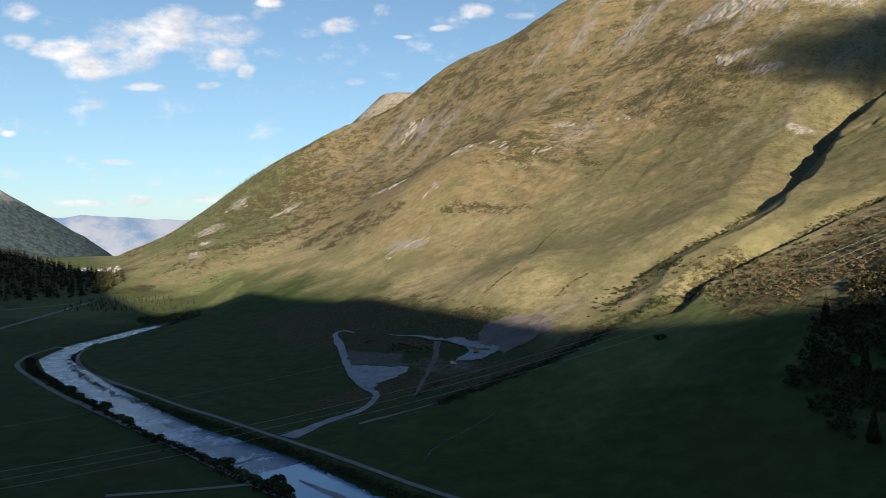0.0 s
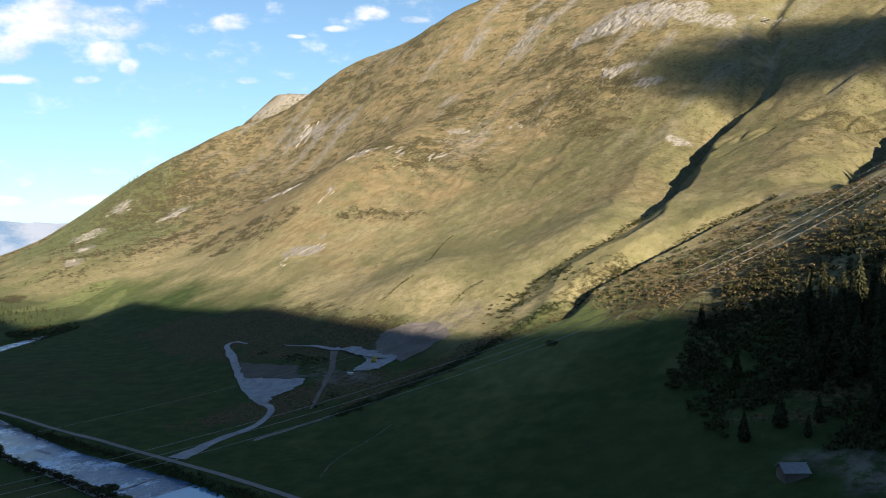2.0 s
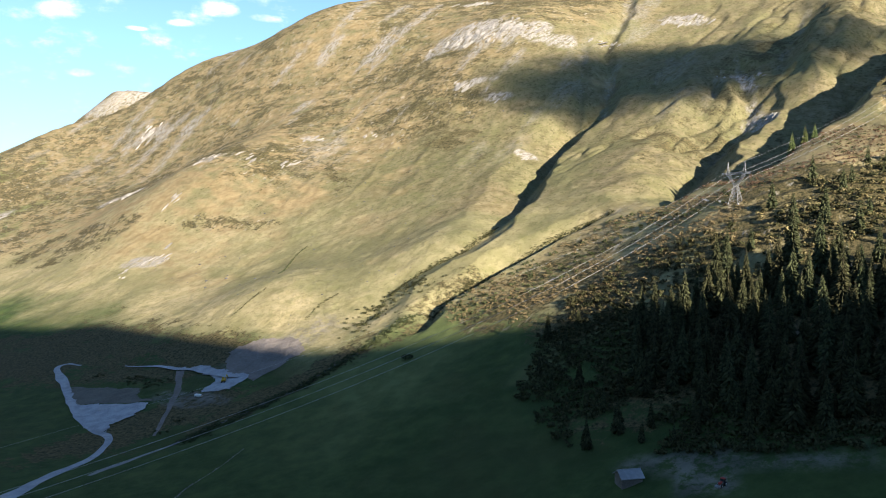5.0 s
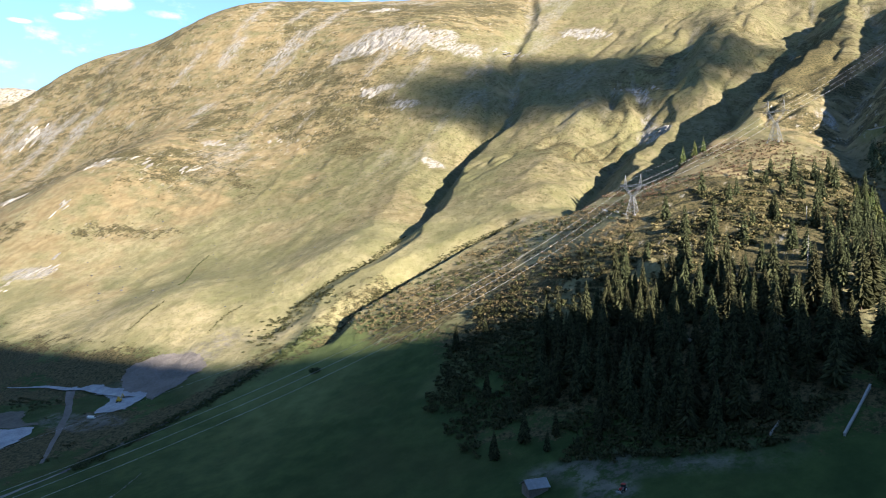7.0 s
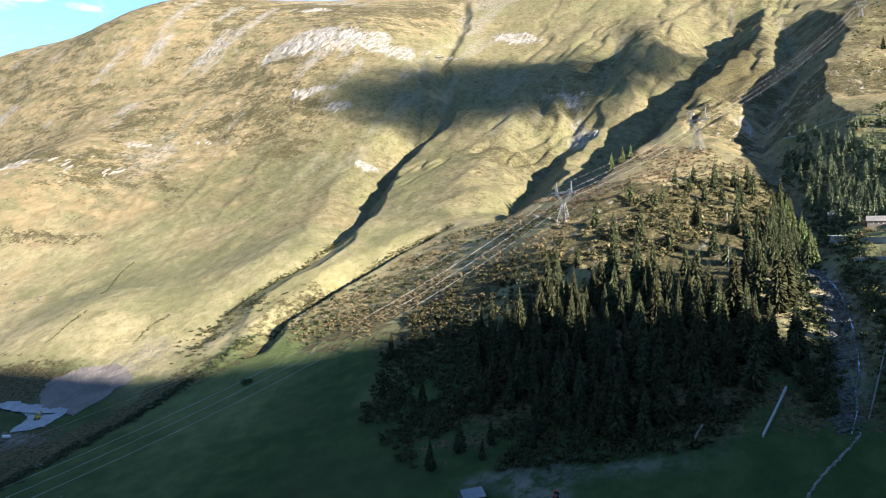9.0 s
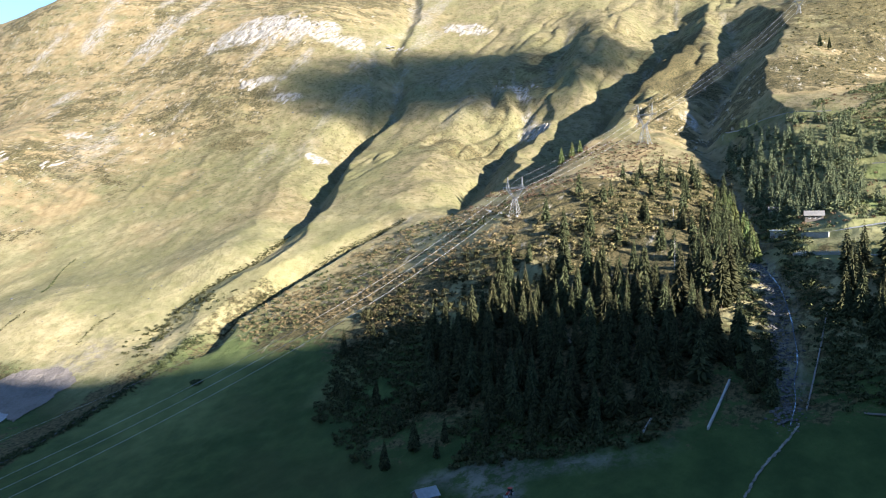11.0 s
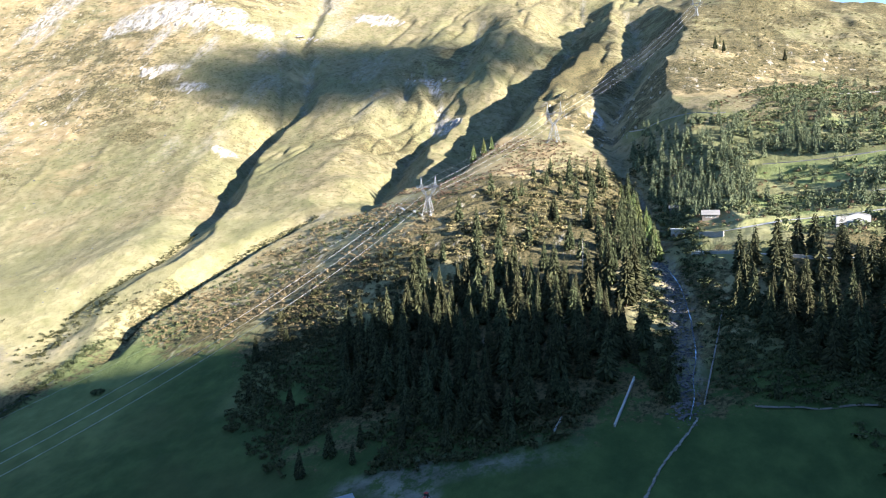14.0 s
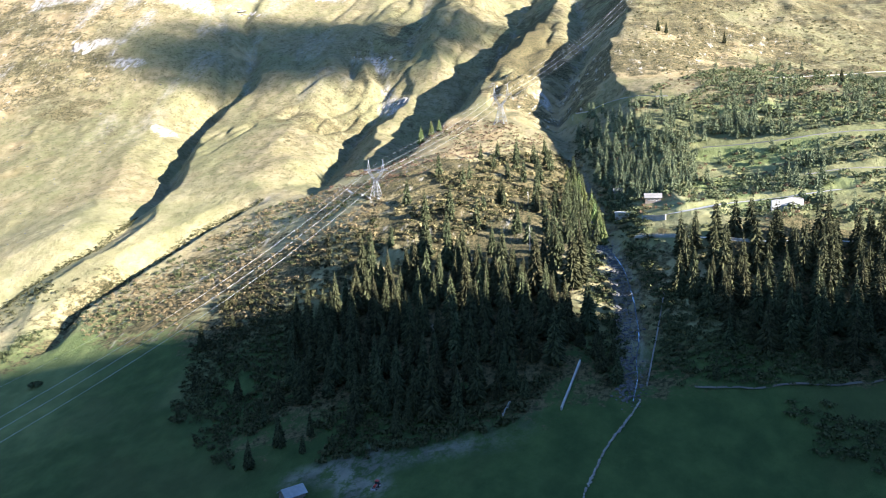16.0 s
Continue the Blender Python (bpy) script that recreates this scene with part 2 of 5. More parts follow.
boulder_material = plain("grey_boulder", (0.06, 0.062, 0.066), (0.17, 0.17, 0.175), 0.8, 0.95, 0.15, relief=0.2, by_object=0.4)
bark_material = plain("spruce_bark", (0.06, 0.045, 0.035), (0.14, 0.11, 0.09), 3.0, 0.95, 0.1, relief=0.05)
dead_material = plain("bleached_dead_wood", (0.3, 0.28, 0.26), (0.45, 0.43, 0.4), 2.0, 0.9, 0.1)
spruce_material = leafy("spruce_needles", (0.016, 0.019, 0.01), (0.08, 0.084, 0.04))
larch_material = leafy("larch_needles", (0.065, 0.088, 0.032), (0.135, 0.158, 0.058))
bush_material = leafy("alder_leaves", (0.025, 0.029, 0.013), (0.085, 0.088, 0.039), 0.08)
# lighter copy of the alder leaves, standing in for sun on the slope
lit_alder_material = leafy("lit_alder_leaves", (0.065, 0.075, 0.036), (0.145, 0.155, 0.074), 0.08)
# lighter copy of the spruce needles; sun and haze are put into its colour
lit_spruce_material = leafy("lit_spruce_needles", (0.06, 0.076, 0.044), (0.165, 0.186, 0.1))
heath_material = leafy("autumn_heath", (0.1, 0.076, 0.042), (0.25, 0.188, 0.1), 0.08)
steel_material = plain("galvanised_steel", (0.24, 0.25, 0.26), (0.36, 0.36, 0.36), 1.0, 0.6, 0.4, 0.3)
wire_material = plain("aluminium_wire", (0.4, 0.4, 0.4), (0.5, 0.5, 0.5), 1.0, 0.5, 0.4, 0.2)
glass_insulator_material = plain("brown_insulator", (0.12, 0.07, 0.05), (0.2, 0.12, 0.08), 1.0, 0.3, 0.5)
timber_material = plain("grey_weathered_timber", (0.12, 0.1, 0.085), (0.22, 0.19, 0.165), 1.4, 0.9, 0.15, relief=0.03)
sheet_material = plain("grey_sheet_roof", (0.2, 0.215, 0.23), (0.32, 0.335, 0.35), 0.8, 0.55, 0.4, 0.2)
plaster_material = plain("pale_plaster", (0.5, 0.48, 0.44), (0.66, 0.63, 0.58), 0.9, 0.9, 0.2)
slate_material = plain("dark_slate_roof", (0.16, 0.155, 0.15), (0.3, 0.28, 0.26), 1.2, 0.8, 0.3)
pane_material = plain("window_pane", (0.03, 0.035, 0.04), (0.05, 0.055, 0.06), 0.5, 0.08, 0.6)
stone_material = plain("dry_stone", (0.2, 0.19, 0.175), (0.36, 0.345, 0.32), 1.5, 0.95, 0.15, relief=0.06, by_object=0.5)
red_material = plain("red_paint", (0.3, 0.03, 0.02), (0.42, 0.05, 0.03), 2.0, 0.5, 0.4)
yellow_material = plain("yellow_paint", (0.5, 0.3, 0.03), (0.62, 0.4, 0.05), 2.0, 0.5, 0.4)
white_material = plain("white_paint", (0.7, 0.7, 0.7), (0.82, 0.82, 0.8), 2.0, 0.4, 0.5)
tyre_material = plain("black_rubber", (0.015, 0.015, 0.015), (0.035, 0.035, 0.035), 4.0, 0.9, 0.2)


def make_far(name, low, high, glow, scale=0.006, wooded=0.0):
    """Slopes with haze painted in, as bluish colour and faint emission; woods below, bare rock above."""
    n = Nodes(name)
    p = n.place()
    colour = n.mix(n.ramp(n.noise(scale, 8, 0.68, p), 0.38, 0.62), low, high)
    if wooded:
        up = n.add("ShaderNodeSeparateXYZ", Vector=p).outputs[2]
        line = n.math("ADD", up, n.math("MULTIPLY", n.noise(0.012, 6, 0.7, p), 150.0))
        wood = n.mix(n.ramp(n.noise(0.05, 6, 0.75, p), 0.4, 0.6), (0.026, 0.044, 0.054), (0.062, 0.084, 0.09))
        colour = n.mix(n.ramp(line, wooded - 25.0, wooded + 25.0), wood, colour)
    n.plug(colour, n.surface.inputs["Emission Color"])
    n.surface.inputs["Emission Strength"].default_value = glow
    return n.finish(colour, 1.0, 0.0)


far_material = make_far("far_mountain_painted_haze", (0.12, 0.2, 0.32), (0.26, 0.3, 0.38), 0.12, 0.004)
far_slope_material = make_far("far_slope_painted_haze", (0.1, 0.12, 0.12), (0.24, 0.24, 0.22), 0.12, 0.02, 255.0)


def make_cloud():
    """Vapour of the unseen cloud, its density shaped to the shadow on the face."""
    n = Nodes("cloud_vapour")
    clear = n.tree.nodes.new("ShaderNodeBsdfTransparent")
    mixer = n.tree.nodes.new("ShaderNodeMixShader")
    axes = n.add("ShaderNodeSeparateXYZ", Vector=n.place())
    u = n.math("DIVIDE", n.math("ADD", n.math("SUBTRACT", axes.outputs[0], n.math("MULTIPLY", axes.outputs[2], 0.45)), 185.0), 280.0)
    rise = n.math("ADD", 72.0, n.math("MULTIPLY", axes.outputs[0], 0.2))
    v = n.math("DIVIDE", n.math("SUBTRACT", axes.outputs[2], rise), 112.0)
    deep = n.math("SUBTRACT", 1.0, n.math("ADD", n.math("MULTIPLY", u, u), n.math("MULTIPLY", v, v)))
    deep = n.math("ADD", deep, n.math("MULTIPLY", n.math("SUBTRACT", n.noise(0.016, 5, 0.6, n.place()), 0.5), 1.5))
    n.plug(n.math("MULTIPLY", n.ramp(deep, -0.15, 0.95), 0.97), mixer.inputs[0])
    n.tree.links.new(clear.outputs[0], mixer.inputs[1])
    n.tree.links.new(n.surface.outputs[0], mixer.inputs[2])
    n.tree.links.new(mixer.outputs[0], n.tree.nodes["Material Output"].inputs["Surface"])
    return n.finish((0.85, 0.85, 0.86), 1.0, 0.0)


cloud_material = make_cloud()
# ---- relief of the valley: everything is a function of x, y
UP = (0.865, 0.5)  # the way up the north face; the valley runs across it


def hashed(i, j, seed):
    v = np.sin(i * 127.1 + j * 311.7 + seed * 74.7) * 43758.5453
    return v - np.floor(v)


def value_noise(x, y, seed):
    i, j = np.floor(x), np.floor(y)
    u, v = x - i, y - j
    u, v = u * u * (3 - 2 * u), v * v * (3 - 2 * v)
    a, b = hashed(i, j, seed), hashed(i + 1, j, seed)
    c, d = hashed(i, j + 1, seed), hashed(i + 1, j + 1, seed)
    return (a + (b - a) * u + (c - a) * v + (a - b - c + d) * u * v) * 2 - 1


def fbm(x, y, size, octaves, seed=0, gain=0.5):
    total, weight = 0.0, 1.0
    for k in range(octaves):
        total = total + weight * value_noise(x / size + 13.7 * k, y / size - 7.3 * k, seed + k)
        size, weight = size / 2.03, weight * gain
    return total


def smooth(a, b, v):
    w = np.clip((v - a) / (b - a), 0, 1)
    return w * w * (3 - 2 * w)


def along(x, y, line):
    """Distance to a polyline, the share of its length at the nearest point, and the side (right of its way is positive)."""
    best = np.full(np.shape(x), 1e9)
    share, side = np.zeros(np.shape(x)), np.zeros(np.shape(x))
    lengths = [math.dist(p[:2], q[:2]) for p, q in zip(line, line[1:])]
    whole, run = sum(lengths), 0.0
    for (p, q), size in zip(zip(line, line[1:]), lengths):
        dx, dy = (q[0] - p[0]) / size, (q[1] - p[1]) / size
        w = np.clip((x - p[0]) * dx + (y - p[1]) * dy, 0, size)
        ox, oy = x - p[0] - w * dx, y - p[1] - w * dy
        d = np.hypot(ox, oy)
        near = d < best
        share, side = np.where(near, (run + w) / whole, share), np.where(near, ox * dy - oy * dx, side)
        best = np.minimum(best, d)
        run += size
    return best, share, side


PROFILE_S = (-2600, -1500, -700, -260, -170, 150, 215, 300, 370, 440, 500, 590, 730, 820, 890, 990, 1100, 1400, 1900)
PROFILE_Z = (760, 560, 330, 40, 12, 12, 22, 50, 80, 108, 140, 185, 250, 325, 380, 475, 540, 660, 760)
_s = np.arange(-2700, 2000, 10.0)
_w = np.exp(-0.5 * (np.arange(-6, 7) / 3.0) ** 2)
_z = np.convolve(np.pad(np.interp(_s, PROFILE_S, PROFILE_Z), 6, mode="edge"), _w / _w.sum(), mode="valid")

# broad swells and hollows of the slopes: x, y, radius, height
SWELLS_NEAR = (
    (387, 160, 200, 39), (619, 166, 330, 40), (441, 179, 70, -27), (89, 554, 200, -10),
    (100, 120, 70, 20), (302, 334, 70, 16), (591, 400, 120, 17), (211, 834, 330, -20),
    (207, 559, 70, 17), (67, 625, 70, 18),
)
SWELLS_FAR = (
    (1250, 440, 550, -98), (272, 1577, 330, 101), (-433, 2055, 330, 85), (654, 911, 200, -49),
    (-1000, 2600, 200, -95), (461, 981, 200, 50), (1300, 250, 200, -104), (885, 825, 330, -69),
    (1000, 1000, 200, 41), (1000, 150, 200, -33), (-800, 2000, 200, -41), (-379, 1676, 330, -24),
    (55, 1155, 200, 71), (69, 1349, 330, -58),
    (20, 1935, 150, 32), (300, 1620, 110, 9), (-320, 2090, 110, 14),
)


def swells(x, y):
    s, q = UP[0] * x + UP[1] * y, UP[0] * y - UP[1] * x
    z = np.interp(s, _s, _z) - 0.035 * np.clip(q - 450, 0, 2600) * smooth(560, 330, s) * smooth(-400, -100, s)
    for hx, hy, r, h in SWELLS_NEAR + SWELLS_FAR:
        z = z + h * np.exp(-((x - hx) ** 2 + (y - hy) ** 2) / r ** 2)
    # the north face turns away beyond its shoulder
    return z - 0.4 * np.clip(q + 1.25 * s - 2930, 0, 2500) * smooth(150, 420, s)

RIVER = ((95, 175), (20, 215), (-36, 265), (-71, 305), (-103, 331), (-140, 359), (-198, 420), (-286, 526), (-316, 572), (-330, 640), (-322, 706), (-306, 795), (-300, 850))
# stream cuts in the slopes, from below upwards: line, half width, depth along it, steepness of the banks
GULLY_MAIN = ((118, 490), (131, 513), (147, 528), (170, 541), (193, 540), (214, 540), (240, 556), (279, 593), (327, 646), (378, 706), (414, 739), (446, 753), (484, 757), (534, 815), (580, 866))
GULLY_TOP = ((534, 815), (572, 880), (580, 908), (631, 960), (703, 1034), (753, 1090), (799, 1166))
GULLY_LEFT = ((416, 730), (451, 774), (498, 831), (530, 890), (574, 945))
GULLY_SPUR = ((137, 438), (150, 452), (164, 471), (186, 478), (215, 484), (238, 486), (269, 489), (299, 485), (318, 478))
GULLY_MIDDLE = ((322, 462), (346, 458), (371, 473), (415, 514), (472, 562), (518, 583), (575, 608), (612, 652), (672, 737))
GULLY_NOTCH = ((495, 600), (547, 646), (587, 686), (640, 728))
GULLY_RIB = ((560, 530), (611, 600), (674, 670), (765, 736), (841, 789))
GULLY_EAST = ((360, 446), (395, 442), (435, 452), (475, 468), (545, 506), (602, 520), (682, 552), (746, 572), (804, 592), (900, 650), (991, 704), (1060, 750))
RAVINE = ((242, 124), (262, 134), (284, 147), (311, 167), (340, 193), (407, 238), (458, 285), (498, 320), (545, 356), (590, 377), (652, 405), (748, 447), (848, 515), (950, 595))
# furrow lines, not cut into the ground
FURROWS = (((36, 595), (50, 606), (65, 619)), ((81, 664), (103, 725), (120, 744)), ((86, 543), (100, 557), (117, 564)))
GULLIES = (
    (GULLY_MAIN, 25, (6, 11, 14, 20, 26, 28, 26, 18, 8), 0.4), (GULLY_TOP, 13, (5, 10, 12, 10, 7), 0.5), (GULLY_LEFT, 11, (8, 7, 4), 0.4), (GULLY_SPUR, 12, (5, 12, 14, 11, 5), 0.3),
    (GULLY_MIDDLE, 35, (6, 24, 36, 33, 24, 16, 9), 0.3), (GULLY_NOTCH, 17, (4, 11, 12, 6), 0.3), (GULLY_RIB, 28, (6, 20, 24, 22, 9), 0.4),
    (GULLY_EAST, 52, (10, 34, 44, 46, 42, 34, 20), 0.3), (RAVINE, 22, 7, 0.3), (RAVINE[3:], 46, (4, 18, 27, 33, 36, 36, 32, 20, 8), 0.5),
)

# unseen ridge behind the camera; heights solved so its shadow edge fits the view
CREST_C = (-1500, -800, -365, -314, -247, -208, -140, -116, -88, -53, -20, 6, 60, 109, 143, 190, 233, 265, 290, 320, 420, 700, 1000)
CREST_Z = (700, 820, 745, 670, 608, 583, 532, 556, 590, 606, 580, 540, 545, 503, 472, 440, 444, 446, 412, 380, 330, 200, 0)


HILL_ROADS = (
    ((360, 198), (357, 180), (363, 160), (386, 143), (401, 130), (406, 117), (424, 98)),
    ((332, 170), (337, 146), (342, 123), (348, 110), (365, 95), (371, 76), (386, 60)),
    ((470, 192), (480, 164), (490, 136), (504, 107), (512, 90)), ((444, 122), (449, 112), (457, 97), (464, 85), (472, 66)),
    ((620, 200), (658, 180), (718, 164), (766, 143), (800, 122)), ((543, 332), (530, 318), (521, 294), (514, 259), (520, 240)),
)


def height(x, y):
    """The ground with the benches that are cut for the hill roads."""
    z = wild(x, y)
    for line in HILL_ROADS:
        d, share, _ = along(x, y, line)
        bench = np.interp(share, np.linspace(0, 1, 13), bench_of(line))
        w = smooth(7.5, 2.8, d)
        z = z * (1 - w) + bench * w
    return z


def bench_of(line):
    """Heights of a road's bench at even shares of its length."""
    if line not in BENCHES:
        lengths = np.cumsum([0.0] + [math.dist(p, q) for p, q in zip(line, line[1:])])
        run = np.linspace(0, lengths[-1], 13)
        z = wild(np.interp(run, lengths, [p[0] for p in line]), np.interp(run, lengths, [p[1] for p in line]))
        BENCHES[line] = np.convolve(np.pad(z, 2, mode="edge"), np.ones(5) / 5, mode="valid")
    return BENCHES[line]


BENCHES = {}


def wild(x, y):
    x, y = np.asarray(x, float), np.asarray(y, float)
    z = swells(x, y)
    s, q = UP[0] * x + UP[1] * y, UP[0] * y - UP[1] * x
    slope = smooth(300, 480, s)
    # the knoll and the far bank of the ravine
    for hx, hy, rad, h in ((579, 418, 42, 14), (665, 345, 80, 24), (775, 392, 90, 20), (465, 350, 55, 6), (628, 478, 44, 12), (712, 516, 52, 13)):
        z = z + h * np.exp(-((x - hx) ** 2 + (y - hy) ** 2) / rad ** 2)
    # the eastern plateau ends in a skyline of its own
    z = z - 0.75 * np.clip(s - 1090, 0, 1500) * smooth(-0.02, -0.13, q / np.maximum(s, 1))
    # wooded spur, mountains down the valley, and an unseen ridge set across the sun
    z = z + 125 * np.exp(-((x + 1010) ** 2 + (y - 1180) ** 2) / 330 ** 2)
    z = np.maximum(z, 616 - 0.95 * np.clip(np.hypot(x + 165, y - 2990) - 90, 0, None))
    a, c = 0.208 * x - 0.978 * y, 0.978 * x + 0.208 * y
    z = z + 55 * smooth(1000, 1550, q) * smooth(60, 280, s) * smooth(570, 320, s)
    crest = np.interp(c, CREST_C, CREST_Z) + 9 * fbm(c, 0 * c, 60, 3, 31)
    z = np.maximum(z, crest * np.exp(-(np.abs(a - 900) / 330) ** 2.0) * smooth(-300, -700, y - 0.35 * np.abs(x)))
    z = z - 0.05 * np.clip(q - 2200, 0, 2500) * smooth(600, 300, s) - 0.3 * np.clip(q - 2900, 0, 2000) * smooth(1500, 1000, s)
    z = z + 12 * fbm(x, y, 110, 3, 57) * smooth(850, 1000, s) * smooth(350, 100, q)
    # cuts, with wandering banks
    loose = 4 + 3 * smooth(480, 620, s) * smooth(520, 420, q)
    wx, wy = x + loose * fbm(x, y, 38, 3, 3), y + loose * fbm(x, y, 38, 3, 9)
    for line, half, depth, sharp in GULLIES:
        d, share, side = along(wx, wy, line)
        if isinstance(depth, tuple):
            depth = np.interp(share, np.linspace(0, 1, len(depth)), depth)
        ends = smooth(0, 0.05, share) * smooth(1.0, 0.92, share)
        # the shaded bank falls steeply, the other one is worn back
        steep = np.clip(1 - d / half, 0, 1) ** (1 / (1 + sharp))
        worn = np.clip(1 - d / (half * (1 + 2.2 * sharp)), 0, 1) ** 1.25
        z = z - depth * (0.25 + 0.75 * ends) * np.where(side > 0, steep, worn)
    # ribs and hollows running down the face, knobs and side cuts above the gullies, fine roughness
    rib = fbm(q, s * 0.22, 70, 4, 17, 0.55)
    rugged = 0.14 + 1.0 * smooth(640, 820, s) * smooth(560, 300, q)
    z = z + slope * rugged * (3.2 * rib + 3.4 * fbm(x, y, 90, 5, 5)) * smooth(2600, 900, np.hypot(x, y)) * smooth(-700, -300, q + 400)
    knobs = np.exp(-((x - 660) ** 2 + (y - 690) ** 2) / 190 ** 2) + np.exp(-((x - 800) ** 2 + (y - 620) ** 2) / 130 ** 2)
    z = z + 7 * knobs * fbm(q, s * 0.7, 75, 4, 63, 0.55)
    cuts = 1 - np.abs(fbm(q + 0.25 * s, s * 0.35, 46, 3, 97, 0.5))
    z = z - 4.5 * smooth(0.78, 1.0, cuts) * smooth(560, 700, s) * smooth(520, 330, q) * smooth(-60, 60, q)
    crag = 1 - np.abs(fbm(q - 0.3 * s, s * 0.4, 60, 4, 113, 0.55))
    z = z + 1.8 * crag ** 3 * smooth(500, 620, s) * smooth(420, 600, q) * smooth(1900, 1300, q)
    # little steps added on the spur, turned to the camera, to cast shadow bands
    spur = np.exp(-(((x - 360) / 90) ** 2 + ((y - 300) / 60) ** 2) ** 2)
    step = (0.62 * x + 0.78 * y) / 15.0 + 0.5 * fbm(x, y, 30, 2, 7)
    z = z + 3.2 * spur * (smooth(0.0, 0.35, step - np.floor(step)) - (step - np.floor(step)))
    z = z + smooth(180, 300, s) * (0.7 + 0.9 * smooth(0, -120, q)) * fbm(x, y, 22, 4, 41, 0.6)
    z = z + 0.35 * fbm(x, y, 45, 2, 23)
    # the river bed between its banks
    d, _, _ = along(x, y, RIVER)
    return z - 2.2 * smooth(14.5, 10.5, d) + 0.7 * np.exp(-((d - 16.5) / 2.5) ** 2)


# ---- ground: one sheet, finer towards the places that are looked at
def link_mesh(name, verts, faces, material, parent=None, smooth_faces=True):
    me = bpy.data.meshes.new(name)
    verts, faces = np.asarray(verts, np.float32), np.asarray(faces, np.int32)
    me.vertices.add(len(verts))
    me.vertices.foreach_set("co", verts.ravel())
    n, k = faces.shape
    me.loops.add(n * k)
    me.loops.foreach_set("vertex_index", faces.ravel())
    me.polygons.add(n)
    me.polygons.foreach_set("loop_start", np.arange(0, n * k, k, dtype=np.int32))
    me.polygons.foreach_set("use_smooth", np.full(n, smooth_faces))
    me.update(calc_edges=True)
    me.materials.append(material)
    ob = new(name, me)
    ob.parent = parent
    return ob


def mask(ob, name, values):
    ob.data.attributes.new(name, "FLOAT", "POINT").data.foreach_set("value", np.asarray(values, np.float32).ravel())


azimuth = np.radians(np.concatenate([np.linspace(-35, 83, 790), np.linspace(83, 325, 80)[1:-1]]))
reach = np.concatenate([[0.0], np.geomspace(25, 320, 90)[:-1], np.geomspace(320, 1350, 340)[:-1], np.geomspace(1350, 4900, 130)])
AZ, RR = np.meshgrid(azimuth, reach, indexing="ij")
GX, GY = RR * np.sin(AZ), RR * np.cos(AZ)
GZ = height(GX, GY)
na, nr = GX.shape
ids = np.arange(na * nr).reshape(na, nr)
nxt = np.roll(ids, -1, axis=0)
quads = np.stack([ids[:, :-1], nxt[:, :-1], nxt[:, 1:], ids[:, 1:]], -1).reshape(-1, 4)[:, ::-1]
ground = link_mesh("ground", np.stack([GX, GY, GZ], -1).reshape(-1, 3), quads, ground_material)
tagged(ground, "alpine valley floor and grassy mountain slopes in autumn", "ground", kind="structure")

# what grows where: green meadows below, dwarf shrubs and bare rock above
S_, Q_ = UP[0] * GX + UP[1] * GY, UP[0] * GY - UP[1] * GX
rough_ = fbm(GX, GY, 60, 4, 51)


def patch(cx, cy, rx, ry, turn=0.0, ragged=0.45):
    ca, sa = math.cos(radians(turn)), math.sin(radians(turn))
    u, v = (GX - cx) * ca + (GY - cy) * sa, (GY - cy) * ca - (GX - cx) * sa
    return smooth(1.15, 0.75, np.hypot(u / rx, v / ry) + ragged * rough_)


# dark green put on the wood floor, where the ground lies in shade
wood_floor_shade = patch(195, 250, 75, 100, 0, 0.3)
# bright grass strips; the sunlight on them is put into the colour
lit_strips_ = np.maximum(np.maximum(patch(-388, 1080, 110, 28, 70, 0.25), 0.8 * patch(-308, 1000, 80, 17, 92, 0.3)), 0.55 * patch(-525, 1225, 110, 32, 76, 0.4))
meadow = smooth(345, 285, S_ + 26 * rough_) * smooth(-520, -200, S_)
meadow = np.maximum(meadow, smooth(385, 340, S_ + 14 * rough_) * smooth(150, 210, Q_) * smooth(360, 320, Q_))
meadow = np.maximum(np.maximum(meadow, wood_floor_shade), 0.22 * patch(170, 640, 230, 90, -40, 0.8))
meadow = np.maximum(meadow, 0.15 * patch(300, 760, 240, 70, -40, 0.9))
meadow = np.maximum(meadow, 0.5 * patch(450, 160, 150, 110, 0, 0.9))
meadow = np.maximum(meadow, smooth(2300, 2700, Q_) * smooth(900, 600, S_))
# far meadow made paler to look sunlit
pasture = np.maximum(0.4 * smooth(850, 1000, Q_ + 60 * rough_) * smooth(3200, 2000, Q_), lit_strips_)
meadow = np.maximum(meadow, lit_strips_)
FLANK = np.maximum(0.75 * patch(-600, 1850, 420, 190, 118, 0.5), 0.5 * patch(-470, 1560, 240, 120, 118, 0.6))
for line in HILL_ROADS:
    verge = smooth(17, 6, along(GX, GY, line)[0] + 6 * rough_)
    meadow, pasture = np.maximum(meadow, 0.6 * verge), np.maximum(pasture, 0.35 * verge)

for cx, cy, rx, ry, turn in ((400, 150, 30, 12, -55), (470, 150, 32, 12, -55), (395, 128, 30, 10, -50), (520, 190, 40, 14, -60), (372, 150, 20, 10, -80), (468, 172, 26, 7, -70), (430, 166, 16, 8, -70), (535, 130, 20, 6, -60), (430, 108, 20, 6, -70)):
    pasture = np.maximum(pasture, 0.85 * patch(cx, cy, rx, ry, turn))
meadow = meadow * (1 - 0.85 * smooth(1080, 1250, Q_ + 40 * rough_) * smooth(110, 200, S_ + 20 * rough_))
meadow = np.maximum(np.maximum(meadow, lit_strips_), FLANK)
